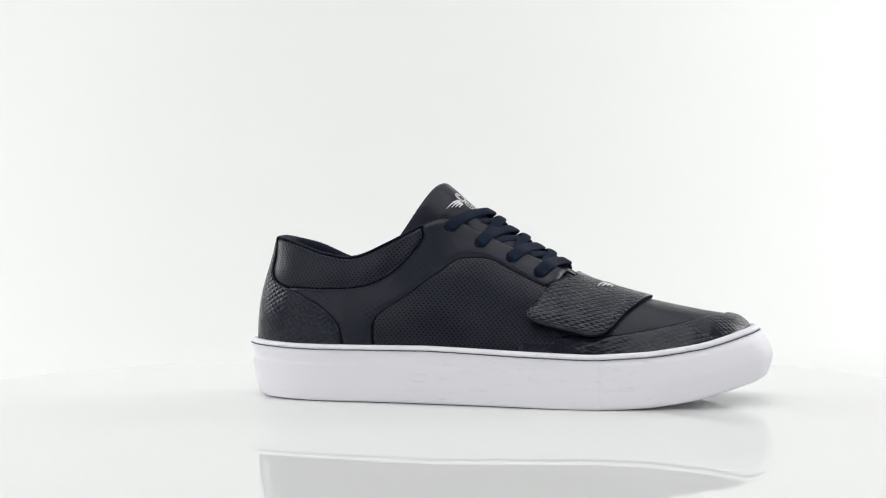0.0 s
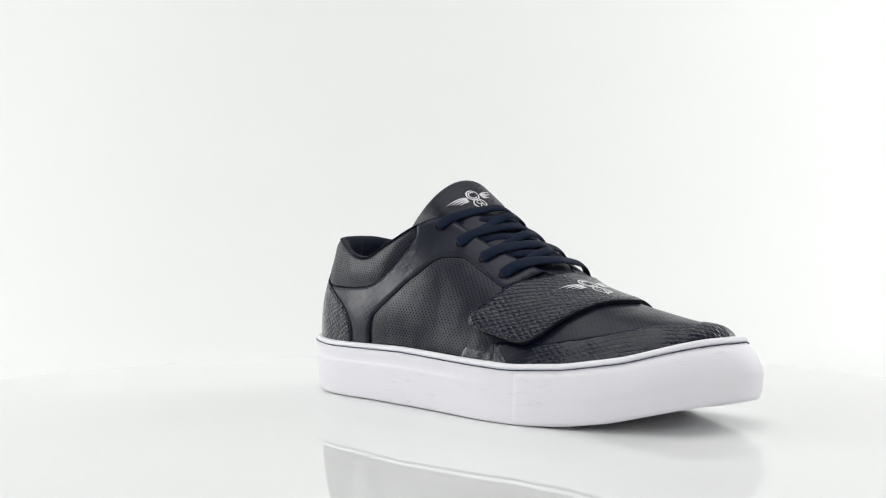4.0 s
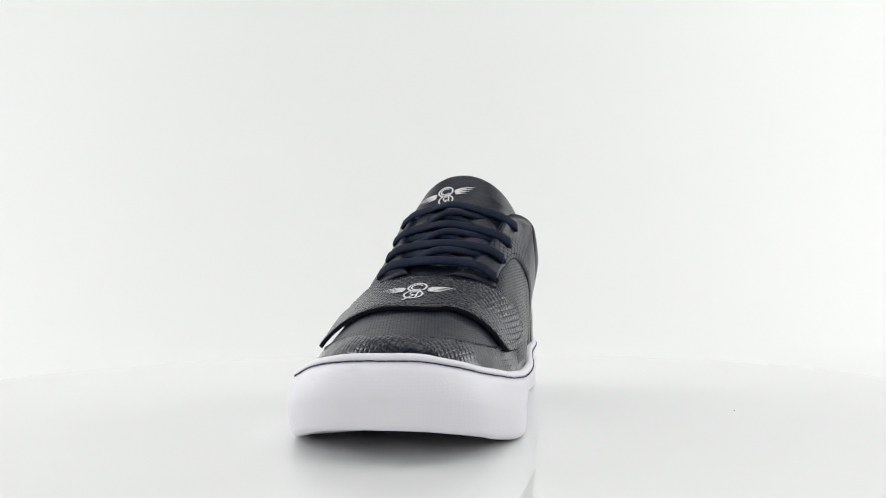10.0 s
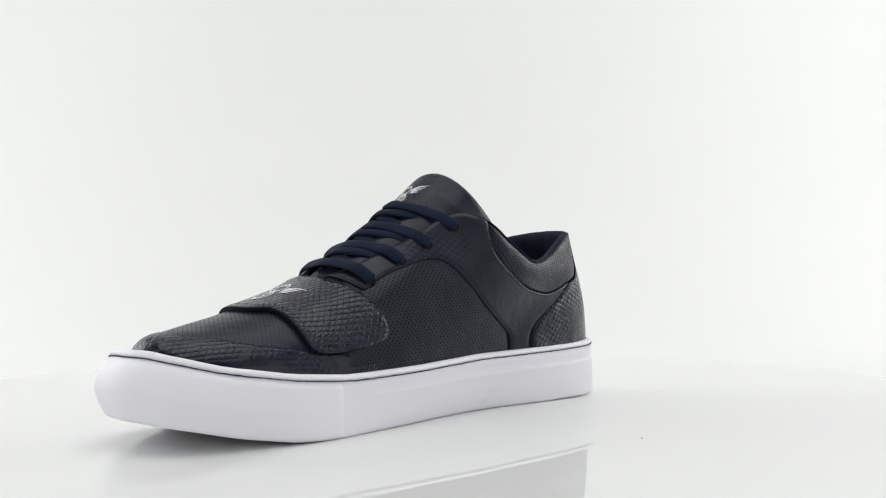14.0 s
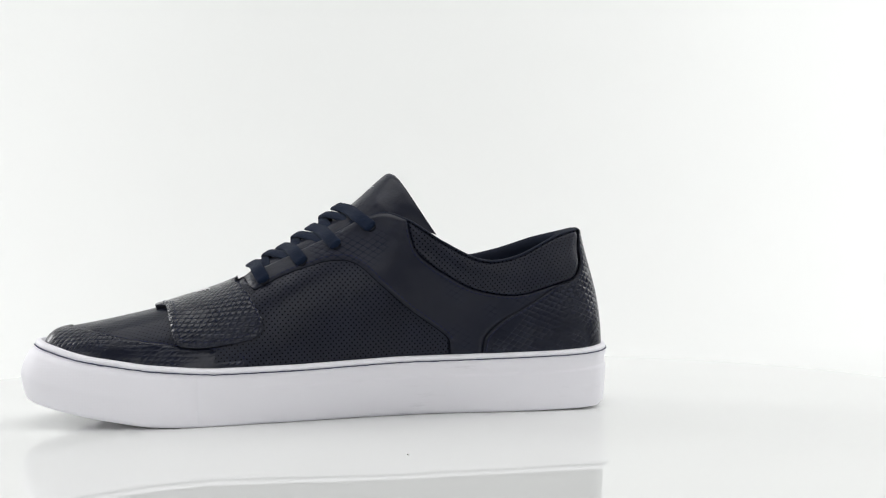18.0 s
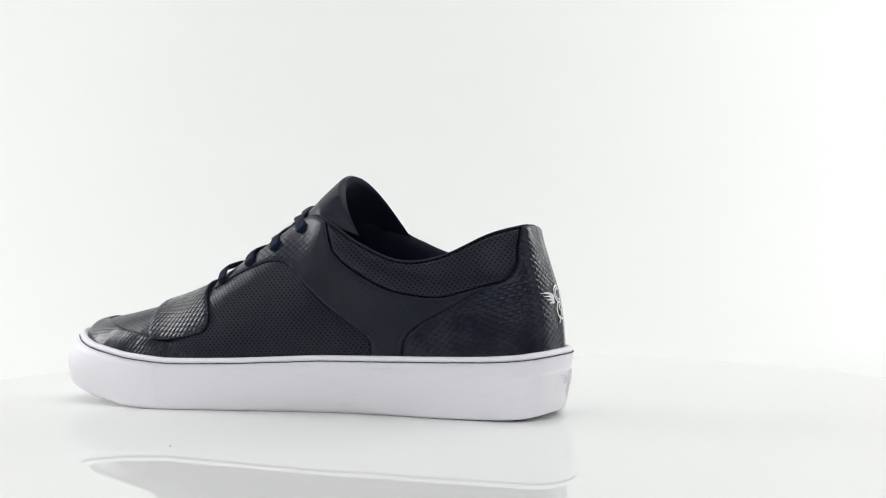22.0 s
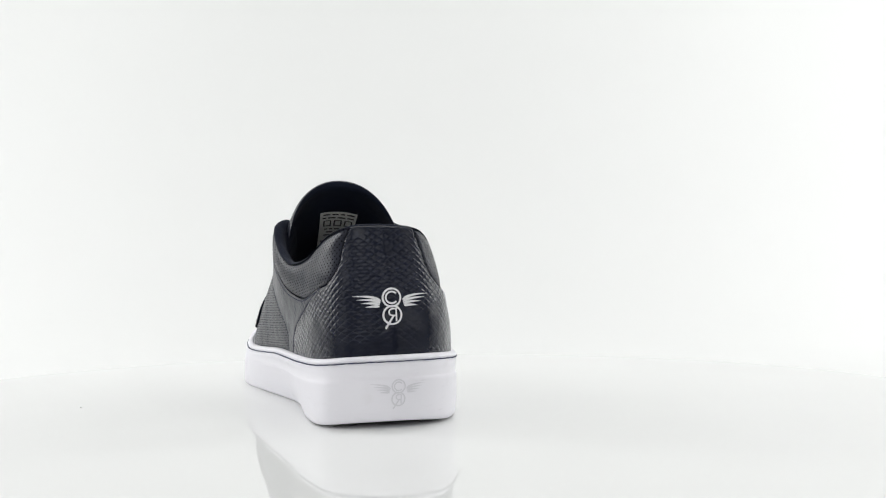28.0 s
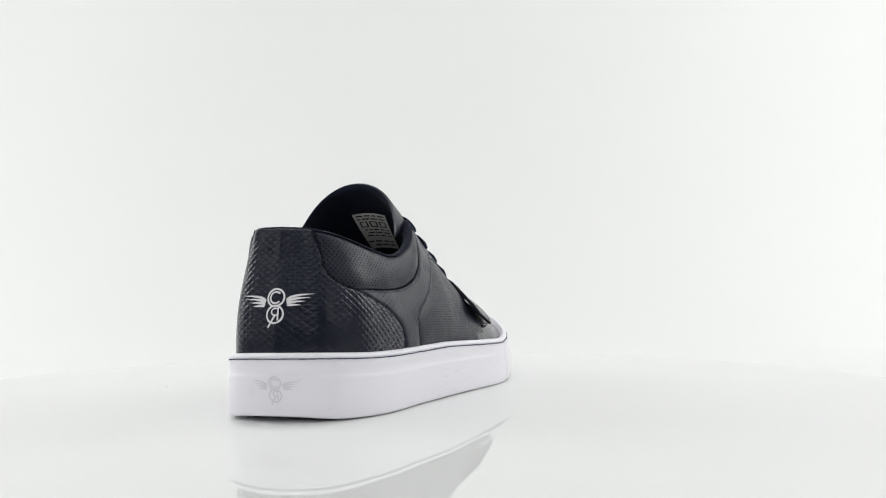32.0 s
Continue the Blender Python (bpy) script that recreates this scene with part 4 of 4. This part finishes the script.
def build_laces():
    laces = link_empty("laces", "flat dark navy woven shoelaces")
    rng = np.random.default_rng(3)
    for i in range(4):
        a, b = Vector(EYELETS[-1][i]), Vector(EYELETS[1][i])
        ups = Vector(EYELET_UP[-1][i]), Vector(EYELET_UP[1][i])
        mid = Vector(LACE_MID[i])
        # upper runs, nearly straight across
        ends = []
        for p, up in zip((a, b), ups):
            ahead = (mid - p) * 0.05
            slack = Vector((rng.uniform(-0.0008, 0.0008), 0, rng.uniform(-0.0004, 0.0004)))
            ends.append([p - up * 0.004 - ahead * 0.3, p + up * 0.0006, p + ahead * 1.6 + up * 0.0020, p.lerp(mid, 0.30) + up * 0.0030 + Vector((0, 0, 0.0010)) + slack, p.lerp(mid, 0.62) + Vector((0, 0, 0.0024)) + slack])
        ribbon("lace_run", ends[0] + [mid] + ends[1][::-1], 0.0035, 0.0009, laces)
        # lower runs, crossing over the tongue to the next pair of eyelets
        if i < 3:
            nxt = Vector(LACE_MID[i + 1])
            for (p, up), s, drop in (((b, ups[1]), -1, -0.0006), ((a, ups[0]), 1, 0.0014)):
                q, q_up = Vector(EYELETS[s][i + 1]), Vector(EYELET_UP[s][i + 1])
                cross = mid.lerp(nxt, 0.48) - Vector((0, 0, drop))
                ribbon("lace_run", [p - up * 0.004, p.lerp(cross, 0.18) + up * 0.0004, p.lerp(cross, 0.55) + Vector((0, 0, 0.0012)), cross, q.lerp(cross, 0.55) + Vector((0, 0, 0.0004)), q.lerp(cross, 0.18) - q_up * 0.0006, q - q_up * 0.005], 0.0029, 0.0010, laces)
    return laces


def link_empty(name, label):
    ob = new(name)
    ob.parent = sneaker
    ob["label"] = label
    return ob


build_laces()


def build_eyelets():
    for s in (-1, 1):
        for (x, y, z), up in zip(EYELETS[s], EYELET_UP[s]):
            n = Vector(up)
            turn_to = n.to_track_quat("Z", "Y").to_matrix().to_4x4()
            verts, faces = [], []
            for r, h in ((0.0026, -0.0004), (0.0026, 0.0003), (0.0018, 0.0004), (0.0014, -0.001)):
                for i in range(16):
                    a = 2 * math.pi * i / 16
                    verts.append(Vector((x, y, z)) + turn_to @ Vector((r * math.cos(a), r * math.sin(a), h)))
            for j in range(3):
                for i in range(16):
                    faces.append((j * 16 + i, j * 16 + (i + 1) % 16, (j + 1) * 16 + (i + 1) % 16, (j + 1) * 16 + i))
            faces.append(tuple(48 + i for i in range(16)))
            link("eyelet", verts, faces, M_EDGE, sneaker)


build_eyelets()


# ---- emblems: two stacked rings between a pair of wings ----
def emblem_shapes(size):
    """Flat quads (p right, q up) of the emblem; size is its whole span."""
    r, t = 0.130, 0.026
    quads = []

    def arc(cx, cy, radius, thick, a0, a1, n):
        for i in range(n):
            p, q = radians(a0 + (a1 - a0) * i / n), radians(a0 + (a1 - a0) * (i + 1) / n)
            quads.append([(cx + (radius - j) * math.cos(a), cy + (radius - j) * math.sin(a)) for a, j in ((p, 0), (q, 0), (q, thick), (p, thick))])

    def bar(points, widths):
        line = [Vector(p) for p in points]
        for i in range(len(line) - 1):
            d = (line[i + 1] - line[i]).normalized()
            n = Vector((-d.y, d.x))
            quads.append([tuple(line[i] - n * widths[i]), tuple(line[i + 1] - n * widths[i + 1]), tuple(line[i + 1] + n * widths[i + 1]), tuple(line[i] + n * widths[i])])

    top, low = 0.108, -0.118
    arc(0, top, r, t, 0, 360, 32)
    arc(0, top, 0.088, 0.024, 42, 318, 22)
    arc(0, low, r, t, 0, 360, 32)
    arc(0.0, low + 0.036, 0.052, 0.020, 90, 270, 14)
    bar([(0.0, low + 0.078), (0.058, low + 0.078)], [0.010, 0.010])
    bar([(0.048, low + 0.088), (0.048, low - 0.082)], [0.011, 0.011])
    bar([(0.0, low - 0.008), (0.04, low - 0.008)], [0.009, 0.009])
    bar([(0.012, low - 0.012), (-0.092, low - 0.172)], [0.012, 0.014])
    for s in (-1, 1):
        for f in range(4):
            root, bend, tip = Vector((0.145 + 0.005 * f, 0.072 - 0.024 * f)), Vector((0.205 + 0.004 * f, 0.142 - 0.044 * f)), Vector((0.500 - 0.052 * f, 0.152 - 0.050 * f))
            line, widths = [], []
            for i in range(9):
                g = i / 8
                p = root * (1 - g) ** 2 + bend * 2 * g * (1 - g) + tip * g * g
                line.append((s * p.x, p.y))
                widths.append(0.0162 * min(1, 0.45 + 2.2 * g) * (1 - g ** 3) + 0.0012)
            bar(line, widths)
    return [[(p * size, q * size) for p, q in quad] for quad in quads]


def emblem(name, target, origin, right, up, size, material, label, lift=0.00025, tall=1.0):
    """Lays the emblem on target's surface, from origin along its face."""
    me_t = target.data
    tree = BVHTree.FromPolygons([v.co.copy() for v in me_t.vertices], [tuple(p.vertices) for p in me_t.polygons])
    right, up = Vector(right).normalized(), Vector(up).normalized()
    out = right.cross(up)
    verts, faces = [], []
    for quad in emblem_shapes(size):
        k = len(verts)
        for p, q in quad:
            start = Vector(origin) + right * p + up * (q * tall) + out * 0.03
            hit, nor, _, _ = tree.ray_cast(start, -out, 0.08)
            if hit is None:
                hit, nor, _, _ = tree.find_nearest(start - out * 0.03)
            if nor.dot(out) < 0:
                nor = -nor
            verts.append(hit + nor * lift)
        faces.append((k, k + 1, k + 2, k + 3))
    return link(name, verts, faces, material, target, label, smooth=False)


emblem("heel_emblem", heel_counter, (-0.099, 0.0298, 0.0578), (0, -1, 0.04), (0.12, 0, 1), 0.0372, M_PRINT, "silver winged emblem printed on the heel", 0.0004)
emblem("sole_emblem", cupsole, (-0.108, 0.0280, 0.0172), (0, -1, 0), (0, 0, 1), 0.0270, M_EMBOSS, "pale grey winged emblem on the sole's heel", 0.0002)
emblem("tongue_emblem", tongue, (0.0285, 0.0295, 0.1150), (-0.10, 1, 0.075), (-0.0076, -0.0012, 0.0058), 0.0330, M_PRINT, "silver winged emblem printed on the tongue", 0.0003)
emblem("strap_emblem", strap, (0.1165, 0.0312, 0.0662), (0, 1, 0), (-0.022, 0, 0.0075), 0.0365, M_PRINT, "silver winged emblem printed on the strap", 0.0003, 1.25)


def build_label():
    """White size label sewn to the back of the tongue, with lines of small print."""
    rng = np.random.default_rng(9)
    u0, u1, v0, v1 = -0.34, 0.24, 0.40, 0.70
    us, vs = np.linspace(u0, u1, 9), np.linspace(v0, v1, 9)
    U, V = np.meshgrid(us, vs, indexing="ij")
    p = tongue_point(U, V, -0.0037).reshape(-1, 3)
    q = tongue_point(U, V, -0.0034).reshape(-1, 3)
    m = len(vs)
    quad = [(i * m + j, i * m + j + 1, (i + 1) * m + j + 1, (i + 1) * m + j) for i in range(len(us) - 1) for j in range(m - 1)]
    tag = link("size_label", np.vstack([p, q]), quad + [tuple(i + len(p) for i in f) for f in quad], M_LABEL, sneaker, "white printed size label sewn behind the tongue")

    def ink(a0, a1, b0, b1):
        vv = [tongue_point(u, v, -0.0039) for u in (a0, (a0 + a1) / 2, a1) for v in (b0, b1)]
        link("ink_bar", vv, [(0, 2, 3, 1), (2, 4, 5, 3)], M_INK, tag)

    for b, h in ((0.676, 0.010), (0.648, 0.010), (0.560, 0.008), (0.536, 0.008), (0.512, 0.008), (0.462, 0.010), (0.430, 0.010)):
        a = u0 + 0.04
        while a < u1 - 0.10:
            w = rng.uniform(0.05, 0.13)
            ink(a, min(a + w, u1 - 0.04), b, b + h)
            a += w + 0.03
    for i in range(3):
        a = u0 + 0.05 + i * 0.17
        ink(a, a + 0.13, 0.626, 0.632)
        ink(a, a + 0.13, 0.586, 0.592)
        ink(a, a + 0.022, 0.592, 0.626)
        ink(a + 0.108, a + 0.13, 0.592, 0.626)


build_label()


# ---- movement: plate and sneaker turn together ----
def motions():
    steps = [i * 0.5 for i in range(int(SECONDS * 2) + 1)]
    for thing in (turntable, sneaker):
        walk(thing, [(t, pose(0, 0, 0, 0, 0, turn(t))) for t in steps])


motions()
